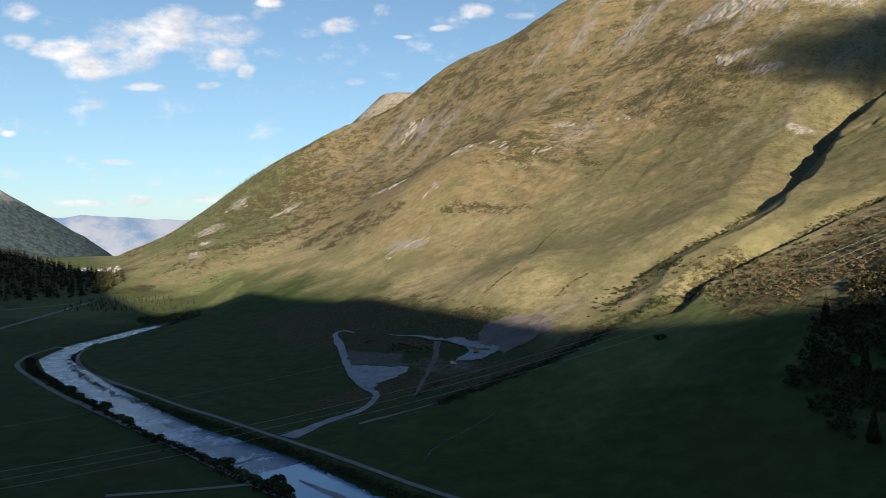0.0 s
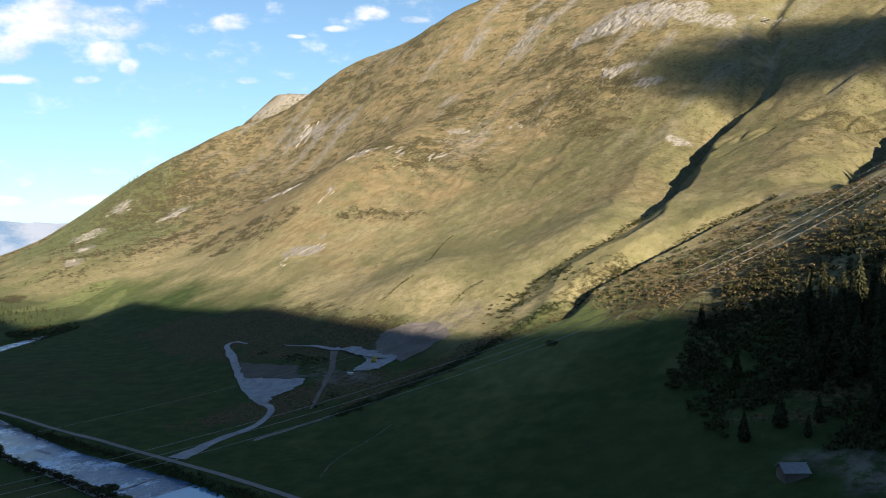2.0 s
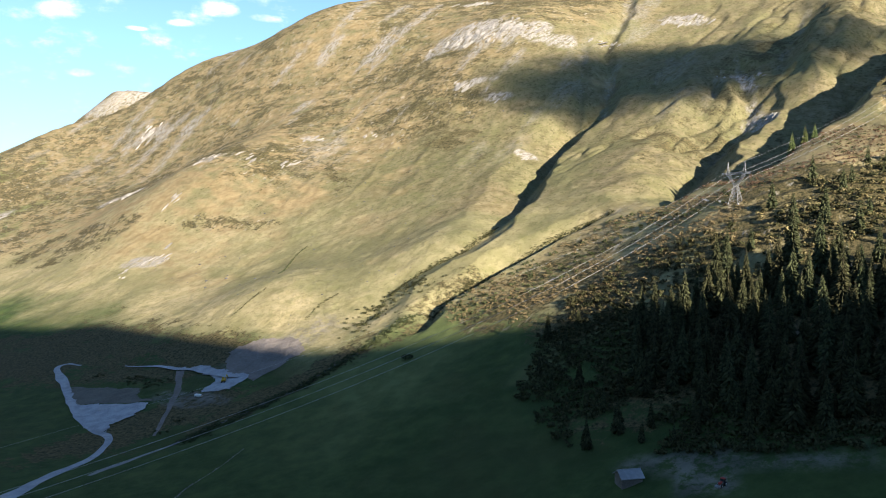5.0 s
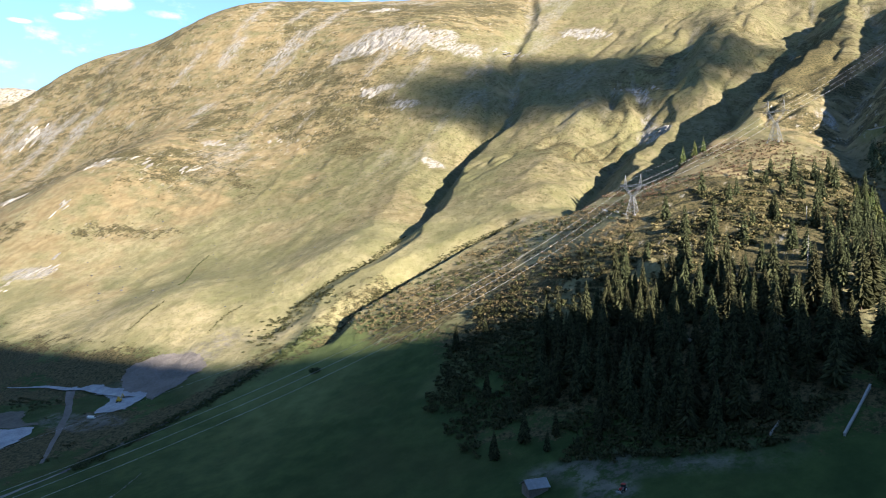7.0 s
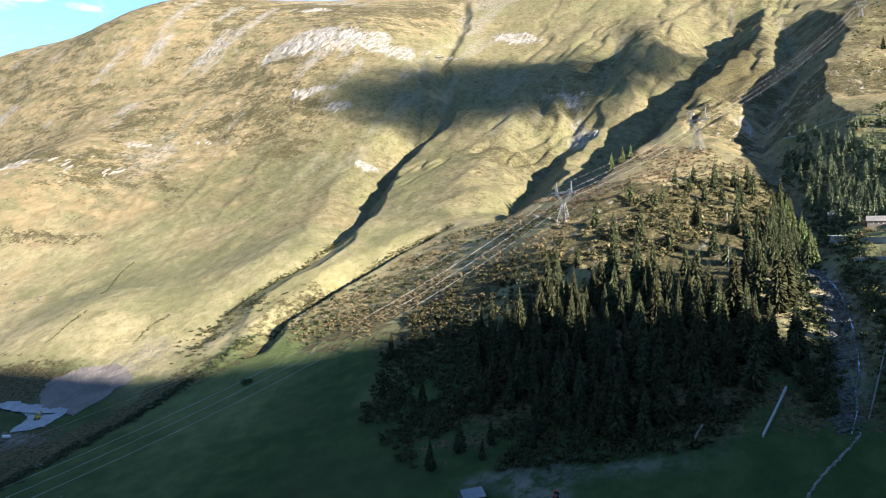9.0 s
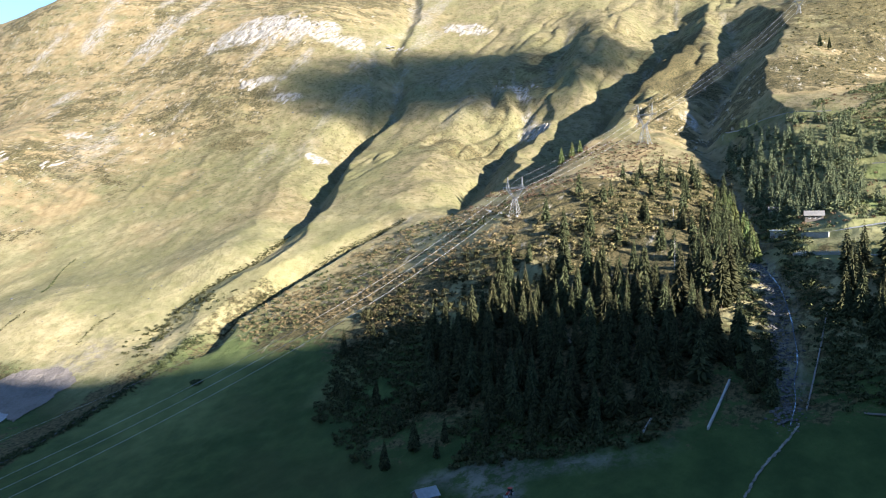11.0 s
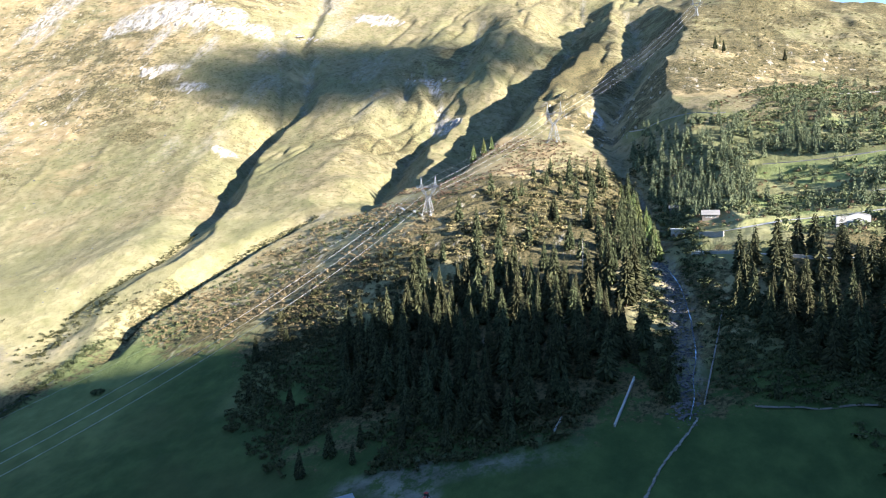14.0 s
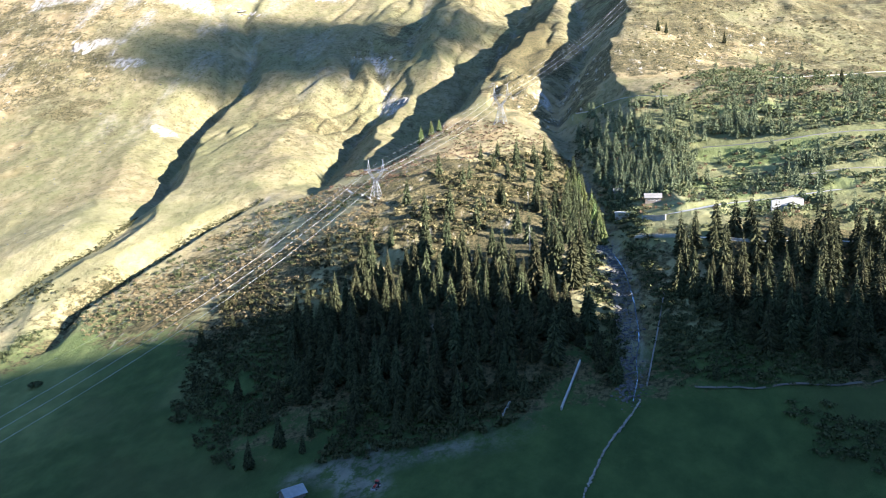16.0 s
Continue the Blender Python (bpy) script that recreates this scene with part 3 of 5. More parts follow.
for cx, cy, rx, ry, turn in ((400, 150, 20, 7, -55), (470, 150, 25, 7, -55), (395, 128, 22, 6, -50), (520, 190, 30, 9, -60), (468, 172, 26, 7, -70), (430, 166, 16, 8, -70), (535, 130, 20, 6, -60), (430, 108, 20, 6, -70)):
    meadow = np.maximum(meadow, patch(cx, cy, rx, ry, turn))
scrub_shade = np.zeros_like(GX)


def soft_patch(cx, cy, rx, ry, turn, ragged):
    ca, sa = math.cos(radians(turn)), math.sin(radians(turn))
    u, v = (GX - cx) * ca + (GY - cy) * sa, (GY - cy) * ca - (GX - cx) * sa
    return smooth(1.6, 0.35, np.hypot(u / rx, v / ry) + ragged * rough_)


# sunlit part of the near meadow, painted as paler grass
pasture = np.maximum(pasture, 0.4 * soft_patch(125, 412, 95, 60, 30, 0.6))
for cx, cy, rx, ry, turn in (
    (240, 425, 95, 36, 35), (180, 480, 35, 16, 20), (290, 275, 90, 40, 60), (640, 300, 130, 70, -20), (740, 330, 110, 60, -10), (850, 420, 120, 60, 0), (1000, 350, 200, 150, 0), (900, 120, 200, 110, 0), (700, 180, 120, 60, 0), (900, 250, 150, 90, 0), (175, 255, 30, 45, 70),
    # the patch at 710, 505 puts the ridge's partial shade into the colour
    (600, 220, 110, 50, -20), (300, 150, 50, 30, 40), (130, 450, 30, 14, 20), (40, 425, 70, 9, 22), (240, 310, 50, 36, 0), (215, 330, 40, 40, 0), (710, 505, 120, 50, 35),
    (100, 1090, 190, 62, 118), (290, 1010, 110, 34, 118), (330, 1150, 130, 40, 115), (20, 1230, 200, 46, 122), (60, 900, 60, 14, 130), (330, 860, 40, 18, 120), (100, 1300, 160, 40, 125),
    (-100, 1400, 180, 60, 120), (420, 1080, 70, 26, 110), (-420, 1750, 260, 140, 120), (200, 1200, 120, 30, 130), (-150, 1150, 120, 40, 120),
):
    scrub_shade = np.maximum(scrub_shade, soft_patch(cx, cy, rx, ry, turn, 0.7) * (1.2 if cx > 500 and cy < 500 else 1.0))
# dark heath above pit and below spur; painted shade on wood floors and ridge
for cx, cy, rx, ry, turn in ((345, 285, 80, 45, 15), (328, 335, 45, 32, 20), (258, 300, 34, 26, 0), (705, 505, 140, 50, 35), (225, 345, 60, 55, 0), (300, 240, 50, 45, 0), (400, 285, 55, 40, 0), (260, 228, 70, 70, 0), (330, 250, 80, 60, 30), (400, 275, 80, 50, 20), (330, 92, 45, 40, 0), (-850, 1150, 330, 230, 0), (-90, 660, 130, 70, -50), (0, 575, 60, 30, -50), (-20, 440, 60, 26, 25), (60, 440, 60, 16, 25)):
    scrub_shade = np.maximum(scrub_shade, 1.55 * soft_patch(cx, cy, rx, ry, turn, 0.5))
scrub_shade = np.maximum(scrub_shade, (0.68 + 0.4 * fbm(Q_, S_, 160, 4, 33)) * smooth(560, 700, S_ + 60 * rough_) * smooth(380, 620, Q_ + 90 * rough_))
scrub_shade = np.maximum(scrub_shade, (0.45 + 0.4 * fbm(Q_, S_, 90, 4, 35)) * smooth(600, 720, S_ + 40 * rough_) * smooth(480, 330, Q_ + 60 * rough_))
scrub_shade = np.maximum(scrub_shade, (0.75 + 0.4 * rough_) * smooth(1120, 1350, Q_) * smooth(150, 260, S_) * (1 - lit_strips_))
rock = np.zeros_like(GX)
for cx, cy, rx, ry, turn in (
    (465, 1075, 85, 30, 120), (505, 1030, 50, 24, 120), (430, 1120, 50, 24, 120), (380, 962, 26, 7, 140), (398, 893, 16, 6, 130), (377, 747, 8, 14, 60), (36, 1133, 14, 30, 60),
    (-67, 1717, 22, 60, 60), (-103, 1378, 14, 40, 60), (-542, 1650, 44, 22, 100), (-490, 1450, 22, 12, 100), (-464, 1328, 20, 12, 100), (-515, 1795, 50, 20, 100), (-361, 1599, 40, 12, 60),
    (-165, 2990, 260, 260, 0), (570, 585, 30, 14, 60), (566, 384, 14, 7, 60), (754, 945, 50, 16, 130), (537, 1268, 40, 14, 120), (640, 690, 30, 10, 60), (185, 1083, 24, 8, 120), (-40, 900, 34, 8, 130),
):
    rock = np.maximum(rock, patch(cx, cy, rx, ry, turn, 0.9))
for line, half, depth, sharp in GULLIES:
    d, share, _ = along(GX + 8 * rough_, GY, line)
    rock = np.maximum(rock, 0.3 * smooth(6, 1, d + 6 * fbm(GX, GY, 15, 3, 61)) * smooth(0.3, 0.6, share))
d, share, _ = along(GX, GY, RAVINE)
rock = np.maximum(rock, 0.3 * smooth(8, 4, d + 3 * rough_) * smooth(0.4, 0.25, share) * smooth(0.0, 0.03, share))
rock = np.maximum(rock, 0.85 * smooth(0.5, 0.9, fbm(Q_, S_ * 0.3, 40, 4, 71)) * (0.35 + 0.65 * smooth(450, 800, Q_)) * smooth(560, 800, S_) * smooth(100, 500, Q_))
rust = smooth(480, 760, Q_ + 160 * rough_) * smooth(360, 470, S_ + 40 * rough_)
rust = np.maximum(rust, np.maximum(patch(640, 300, 150, 85, -20, 0.6), 0.8 * patch(300, 300, 90, 40, 70, 0.6)))
rust = np.maximum(rust, np.maximum(0.6 * patch(240, 425, 110, 40, 35, 0.6), 0.9 * patch(400, 370, 90, 60, 0, 0.6)))
earth = 0.6 * patch(60, 505, 40, 24, 25, 0.5)
for cx, cy, rx, ry, turn in ((172, 190, 46, 9, -48), (160, 185, 14, 11, -45), (0, 470, 30, 10, -50)):
    earth = np.maximum(earth, patch(cx, cy, rx, ry, turn, 0.5) * 0.7)
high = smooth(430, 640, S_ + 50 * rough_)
for name, values in (("high", high), ("meadow", meadow), ("scrub_shade", scrub_shade), ("rock", rock), ("earth", earth), ("rust", rust), ("pasture", pasture)):
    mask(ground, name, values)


# ---- strips on the ground: river, roads, tracks
def curve_points(line, step):
    """A smooth way through the points, with one point every step metres."""
    pts = [Vector(p[:2]) for p in line]
    pts = [pts[0] * 2 - pts[1], *pts, pts[-1] * 2 - pts[-2]]
    out = []
    for a, b, c, d in zip(pts, pts[1:], pts[2:], pts[3:]):
        n = max(2, int((c - b).length / step))
        for k in range(n):
            t = k / n
            out.append(0.5 * (2 * b + (c - a) * t + (2 * a - 5 * b + 4 * c - d) * t * t + (3 * b - a - 3 * c + d) * t ** 3))
    return np.array([*out, pts[-2]])


def strip(name, line, width, lift, material, label, category, ragged=0.0, level=False, kind="structure", ease=0):
    pts = curve_points(line, 2.5)
    way = np.gradient(pts, axis=0)
    way /= np.linalg.norm(way, axis=1)[:, None]
    side = np.stack([way[:, 1], -way[:, 0]], -1)
    widths = np.interp(np.linspace(0, 1, len(pts)), np.linspace(0, 1, len(width)), width) if isinstance(width, tuple) else np.full(len(pts), width)
    rows = np.linspace(-0.5, 0.5, 7)
    run = np.arange(len(pts)) * 2.5
    edge = [1 + ragged * fbm(run, run * 0 + 5 * k, 14, 3, 81 + k) for k in (0, 1)]
    xy = np.stack([pts + side * (widths * (edge[0] if r < 0 else edge[1]))[:, None] * r for r in rows], 1)
    z = height(xy[..., 0], xy[..., 1])
    if level:
        mid = z[:, 3:4]
        kernel = np.ones(15) / 15
        mid = np.convolve(np.pad(mid[:, 0], 7, mode="edge"), kernel, mode="valid")[:, None]
        z = np.repeat(mid, 7, axis=1)
    elif ease:
        kernel = np.ones(ease) / ease
        top = np.convolve(np.pad(z.mean(1), ease // 2, mode="edge"), kernel, mode="valid")[:len(pts)]
        z = np.maximum(z, np.repeat(top[:, None], 7, axis=1))
    else:
        z = np.maximum(z, z.mean(1, keepdims=True))
    v = np.concatenate([xy, (z + lift)[..., None]], -1)
    n = len(pts)
    i = np.arange(n * 7).reshape(n, 7)
    f = np.stack([i[:-1, :-1], i[:-1, 1:], i[1:, 1:], i[1:, :-1]], -1).reshape(-1, 4)[:, ::-1]
    return tagged(link_mesh(name, v.reshape(-1, 3), f, material), label, category, kind=kind)


strip("water", RIVER[3:-1], (25.5, 25.5, 25.5, 25.5, 25.5, 25.5, 25.5, 25.5, 24, 20, 15, 9), 0.85, water_material, "shallow mountain river with white rapids", "river", level=True)
strip("water", RIVER[:4], 25.5, 0.83, pool_material, "calm blue river pool below the weir", "river", level=True)
LEFT_ROAD = ((-30, 240), (-62, 267), (-82, 286), (-129, 330), (-175, 371), (-241, 436), (-309, 513), (-333, 552), (-343, 594), (-338, 640))
RIGHT_PATH = ((60, 220), (3, 264), (-41, 309), (-79, 344), (-116, 375), (-160, 410), (-218, 465), (-273, 530), (-300, 578), (-312, 624))
PIT_TRACK = ((-77, 347), (-63, 374), (-47, 394), (-41, 414), (-42, 432), (-50, 447), (-60, 479), (-73, 531), (-85, 580), (-96, 626), (-90, 634), (-78, 618))
PIT_TOP = ((-44, 584), (-22, 558), (-4, 533), (7, 521), (18, 503), (34, 482))
strip("road", LEFT_ROAD, 3.4, 0.25, lane_material, "pale gravel farm road beside the river", "road", 0.15)
strip("path", RIGHT_PATH, 2.8, 0.25, lane_material, "pale gravel embankment path beside the river", "path", 0.15)
strip("path", ((-73, 283), (-95, 276), (-130, 268)), 2.6, 0.22, lane_material, "gravel field path branching from the road", "path", 0.2)
strip("track", PIT_TRACK, (9, 6, 4, 4, 5, 8, 8, 7, 6, 6, 4, 2), 0.2, gravel_material, "pale gravel works track across the meadow", "track", 0.3)
strip("track", PIT_TOP, (1, 2.5, 4, 5, 7, 8), 0.2, gravel_material, "pale gravel track along the upper pit edge", "track", 0.4)
strip("track", ((-4, 530), (-6, 491), (-11, 454), (-17, 416)), (5, 4, 3, 1.5), 0.15, earth_material, "worn earth track down the pit side", "track", 0.4)


def pad(name, ring, material, label, category, lift):
    """A spread of loose ground with a ragged rim, draped on the slope."""
    step = 1.0
    xs, ys = np.arange(min(p[0] for p in ring) - 4, max(p[0] for p in ring) + 4, step), np.arange(min(p[1] for p in ring) - 4, max(p[1] for p in ring) + 4, step)
    X, Y = np.meshgrid(xs, ys, indexing="ij")
    cx, cy = X[:-1, :-1] + step / 2, Y[:-1, :-1] + step / 2
    cx, cy = cx + 2.2 * fbm(cx, cy, 9, 3, 15), cy + 2.2 * fbm(cx, cy, 9, 3, 19)
    odd = np.zeros(cx.shape, bool)
    for (ax, ay), (bx, by) in zip(ring, ring[1:] + ring[:1]):
        if ay != by:
            odd ^= ((ay > cy) != (by > cy)) & (cx < (bx - ax) * (cy - ay) / (by - ay) + ax)
    i = np.arange(X.size).reshape(X.shape)
    f = np.stack([i[:-1, :-1], i[1:, :-1], i[1:, 1:], i[:-1, 1:]], -1)[odd]
    used, f = np.unique(f, return_inverse=True)
    v = np.stack([X, Y, height(X, Y) + lift + 0.25 * fbm(X, Y, 7, 3, 27)], -1).reshape(-1, 3)[used]
    return tagged(link_mesh(name, v, f.reshape(-1, 4), material), label, category, kind="structure")


pad("pit_floor", [(-70, 514), (-46, 494), (-22, 480), (-24, 469), (-34, 461), (-44, 454), (-46, 437), (-52, 447), (-59, 474)], gravel_material, "pale gravel floor of the pit", "gravel", 0.5)
pad("pit_bank", [(-77, 560), (-53, 539), (-33, 519), (-27, 494), (-21, 482), (-46, 496), (-68, 514)], scrub_earth_material, "grey-brown earth bank above the pit floor", "earth", 0.4)
pad("pit_floor", [(-4, 536), (15, 522), (39, 479), (25, 465), (9, 473), (17, 491), (7, 517)], gravel_material, "pale dumped gravel in the working pit", "gravel", 0.45)
pad("pit_bank", [(28, 534), (53, 538), (78, 512), (77, 493), (62, 476), (40, 468), (26, 490)], earth_material, "bare earth slope cut above the working pit", "earth", 0.35)
strip("track", ((-44, 369), (-35, 377), (-23, 385), (-8, 394)), (1.5, 3, 2.2, 0.8), 0.08, lane_material, "pale stones along the brook", "track", 1.1)
strip("road", ((-455, 660), (-465, 738), (-470, 808), (-475, 879), (-480, 960)), 7, 0.3, lane_material, "grey valley road far along the river", "road")
strip("road", ((-600, 850), (-555, 882), (-527, 908), (-495, 945)), 6, 0.3, lane_material, "grey side road joining the valley road", "road")
strip("brook", ((-8, 394), (8, 406), (48, 422), (80, 438), (115, 450)), 2.0, 0.1, boulder_material, "stony brook bed between dark bushes", "brook", 0.5)
strip("brook", ((241, 123), (252, 127), (263, 133), (275, 138), (286, 145), (298, 154), (313, 167), (338, 193)), (0.3, 0.4, 0.5, 0.5, 0.5, 0.5, 0.4, 0.3), 0.6, torrent_material, "white mountain torrent tumbling over rocks", "brook", 0.4)
strip("path", ((257, 106), (271, 84), (284, 64), (298, 48), (306, 30)), 1.2, 0.14, scrub_earth_material, "narrow earth path along the wood", "path", 0.2)
strip("path", ((331, 394), (322, 376), (313, 357), (308, 343)), 1.7, 0.25, road_material, "pale worn path curving below the pylon", "path", 0.2)
for line in HILL_ROADS:
    strip("road", line, 5.4, 0.22, road_material, "pale hairpin mountain road on the slope", "road", 0.1)

# stones of the weir and gravel bars in the river
strip("gravel_bar", ((-150, 372), (-125, 352), (-108, 339)), (0.5, 6, 0.5), 0.95, gravel_material, "grey gravel bar in the river", "gravel bar", 0.4, level=True)
strip("gravel_bar", ((-60, 290), (-42, 272), (-25, 256)), (0.5, 4, 1), 0.95, gravel_material, "grey gravel bar below the river bank", "gravel bar", 0.4, level=True)


# ---- things: helpers
def part(name, bm, material, parent=None, label=""):
    me = bpy.data.meshes.new(name)
    bm.to_mesh(me)
    bm.free()
    me.materials.append(material)
    ob = new(name, me)
    ob.parent = parent
    return tagged(ob, label)


def raw(name, verts, faces, material, parent=None, label="", smooth_faces=False):
    me = bpy.data.meshes.new(name)
    me.from_pydata([tuple(v) for v in verts], [], faces)
    me.materials.append(material)
    if smooth_faces:
        me.polygons.foreach_set("use_smooth", [True] * len(me.polygons))
    ob = new(name, me)
    ob.parent = parent
    return tagged(ob, label)


def thing(name, label, category, group="", at=None):
    ob = new(name)
    ob.empty_display_size = 0.5
    if at is not None:
        ob.matrix_world = at
    return tagged(ob, label, category, group)


def on_ground(x, y, turn=0.0, sink=0.0, scale=1.0):
    return pose(x, y, float(height(x, y)) - sink, 0, 0, turn) @ Matrix.Diagonal((scale, scale, scale, 1))


def box(bm, size, centre, bevel=0.0, turn=None):
    made = bmesh.ops.create_cube(bm, size=1.0)["verts"]
    m = Matrix.Translation(centre) @ (turn or Matrix.Identity(4)) @ Matrix.Diagonal((*size, 1))
    bmesh.ops.transform(bm, matrix=m, verts=made)
    if bevel:
        edges = list({e for v in made for e in v.link_edges})
        bmesh.ops.bevel(bm, geom=edges, offset=bevel, segments=1, affect="EDGES")
    return bm


def boxed(size, centre, bevel=0.0, turn=None):
    return box(bmesh.new(), size, centre, bevel, turn)


def bar(bm, a, b, width):
    """A steel angle between two points, as a thin square bar."""
    a, b = Vector(a), Vector(b)
    m = (b - a).to_track_quat("Z", "Y").to_matrix().to_4x4()
    box(bm, (width, width, (b - a).length), (a + b) / 2, 0.0, m)


# ---- trees
def spruce_shape(rng, h, slim=0.13, levels=22, gaps=0.1, each=10):
    """Trunk and crown of a spruce: whorls of drooping boughs that shorten to the top."""
    tv, tf = [], []
    for k, (z, r) in enumerate(((-1.0, 0.022 * h * 0.7), (0.4 * h, 0.012 * h * 0.7), (0.97 * h, 0.002 * h))):
        for j in range(6):
            tv.append((r * math.cos(j * math.pi / 3), r * math.sin(j * math.pi / 3), z))
        if k:
            for j in range(6):
                a, b = (k - 1) * 6 + j, (k - 1) * 6 + (j + 1) % 6
                tf.append((a, b, b + 6, a + 6))
    cv, cf = [], []
    for k in range(levels):
        w = (k + rng.random() * 0.6) / levels
        z = h * (0.09 + 0.9 * w)
        reach_ = h * slim * (1 - w) ** 0.92 * (0.7 + 0.3 * min(1, w * 7)) + 0.006 * h
        n = max(5, int(each * (1 - 0.45 * w)))
        for j in range(n):
            if rng.random() < gaps:
                continue
            a = 2 * math.pi * (j + rng.random() * 0.8) / n + k * 1.9
            r = reach_ * (0.6 + 0.5 * rng.random())
            drop = r * (0.34 + 0.38 * rng.random())
            wide = r * (0.13 + 0.11 * rng.random())
            c, s = math.cos(a), math.sin(a)
            i = len(cv)
            lift = 0.14 * r
            for u, v, dz in ((0.05, 0, lift), (0.5, 1, -0.38 * drop), (0.55, 0, -0.12 * drop), (0.5, -1, -0.42 * drop), (1.0, 0, -drop * 0.85), (0.62, 0.35, -1.05 * drop), (0.55, -0.4, -1.0 * drop)):
                cv.append((c * r * u - s * wide * v, s * r * u + c * wide * v, z + dz))
            cf += [(i, i + 2, i + 1), (i, i + 3, i + 2), (i + 1, i + 2, i + 4), (i + 2, i + 3, i + 4), (i + 1, i + 4, i + 5), (i + 3, i + 6, i + 4)]
    top = len(cv)
    cv += [(0, 0, h * 1.01), (0.16, 0, h * 0.955), (-0.1, 0.14, h * 0.955), (-0.1, -0.14, h * 0.955)]
    cf += [(top, top + 1, top + 2), (top, top + 2, top + 3), (top, top + 3, top + 1)]
    return tv, tf, cv, cf


def bush_shape(rng, size, lobes=5, leaves=26, flat=0.75):
    """A low crown of loose leaf sprays in a few lobes, with short stems."""
    v, f = [], []
    for _ in range(lobes):
        a, d = rng.random() * 6.28, size * 0.55 * rng.random()
        cx, cy, r = d * math.cos(a), d * math.sin(a), size * (0.34 + 0.3 * rng.random())
        for _ in range(leaves):
            u, w = rng.random() * 6.28, rng.random() ** 0.6
            n = Vector((math.cos(u) * math.sqrt(1 - w * w), math.sin(u) * math.sqrt(1 - w * w), w))
            p = Vector((cx, cy, size * 0.12)) + Vector((n.x, n.y, n.z * flat * 1.3)) * r * (0.7 + 0.4 * rng.random())
            e = n.cross(Vector((rng.random() - 0.5, rng.random() - 0.5, rng.random() - 0.5))).normalized() * size * (0.1 + 0.09 * rng.random())
            g = n.cross(e).normalized() * e.length * (0.6 + 0.5 * rng.random()) + n * e.length * (rng.random() - 0.3)
            i = len(v)
            v += [p - e, p + g, p + e, p - g]
            f += [(i, i + 1, i + 2, i + 3)]
    return v, f


rng = random.Random(4)
SPRUCES = []
for k in range(8):
    tall = thing("spruce", "tall dark green spruce on the shaded wooded slope", "tree", "spruces")
    tv, tf, cv, cf = spruce_shape(rng, 25.0, 0.175 + 0.016 * (k % 4), 46, 0.06 + 0.03 * (k % 3), 14)
    raw("trunk", tv, tf, bark_material, tall, smooth_faces=True)
    raw("crown", cv, cf, spruce_material, tall)
    SPRUCES.append(tall)
SPRUCES_USED = set()


def plant(x, y, tall, label=""):
    k = rng.randrange(len(SPRUCES))
    m = pose(x, y, float(height(x, y)) - 0.3, rng.uniform(-1.5, 1.5), rng.uniform(-1.5, 1.5), rng.uniform(0, 360))
    m = m @ Matrix.Diagonal((tall / 25 * rng.uniform(0.9, 1.15), tall / 25 * rng.uniform(0.9, 1.15), tall / 25, 1))
    if k not in SPRUCES_USED:
        SPRUCES_USED.add(k)
        ob = SPRUCES[k]
        ob.matrix_world = m
    else:
        ob = copy_thing(SPRUCES[k], m)
        ob.matrix_basis = m
    if label:
        ob["label"] = label
    return ob


def inside(x, y, ring):
    odd = False
    for (ax, ay), (bx, by) in zip(ring, ring[1:] + ring[:1]):
        if (ay > y) != (by > y) and x < (bx - ax) * (y - ay) / (by - ay) + ax:
            odd = not odd
    return odd


def clear_of_roads(x, y):
    return all(along(np.array(x), np.array(y), line)[0] > 7.5 for line in HILL_ROADS)


def scatter(ring, count, apart, keep=None):
    xs, ys = [p[0] for p in ring], [p[1] for p in ring]
    out, tries = [], 0
    while len(out) < count and tries < count * 60:
        tries += 1
        x, y = rng.uniform(min(xs), max(xs)), rng.uniform(min(ys), max(ys))
        if inside(x, y, ring) and (keep is None or keep(x, y)) and all((x - a) ** 2 + (y - b) ** 2 > apart ** 2 for a, b in out):
            out.append((x, y))
    return out


def sown(ring, gap, keep=None):
    """Places on a shaken grid inside a ring."""
    xs, ys = [p[0] for p in ring], [p[1] for p in ring]
    out = []
    for i in range(int((max(xs) - min(xs)) / gap) + 1):
        for j in range(int((max(ys) - min(ys)) / gap) + 1):
            x, y = min(xs) + gap * (i + rng.uniform(-0.6, 0.6)), min(ys) + gap * (j + rng.uniform(-0.6, 0.6))
            if inside(x, y, ring) and (keep is None or keep(x, y)):
                out.append((x, y))
    return out


# the tall ones at the sunny edge of the wood: x, y, height
EDGE_SPRUCES = (
    (212, 295, 22), (214, 287, 25), (211, 272, 18), (230, 269, 27), (250, 286, 24), (254, 284, 26), (232, 257, 22), (236, 247, 22), (252, 249, 30), (274, 262, 27), (253, 232, 24),
    (241, 213, 20), (241, 203, 26), (273, 245, 26), (276, 238, 26), (269, 228, 22), (261, 204, 24), (275, 211, 28), (268, 200, 26), (273, 190, 30), (263, 211, 18), (249, 270, 16),
    (283, 176, 30), (288, 175, 32), (259, 172, 24), (257, 162, 24), (266, 157, 26), (310, 276, 18), (337, 259, 16), (341, 236, 14), (313, 230, 18), (292, 231, 18),
)
for x, y, tall in EDGE_SPRUCES:
    plant(x, y, tall, "tall spruce with a sunlit top at the wood edge")
SPUR_WOOD = [(203, 290), (219, 281), (243, 276), (262, 256), (276, 240), (283, 218), (298, 190), (278, 166), (254, 157), (232, 160), (208, 170), (188, 194), (179, 224), (179, 247), (189, 271)]
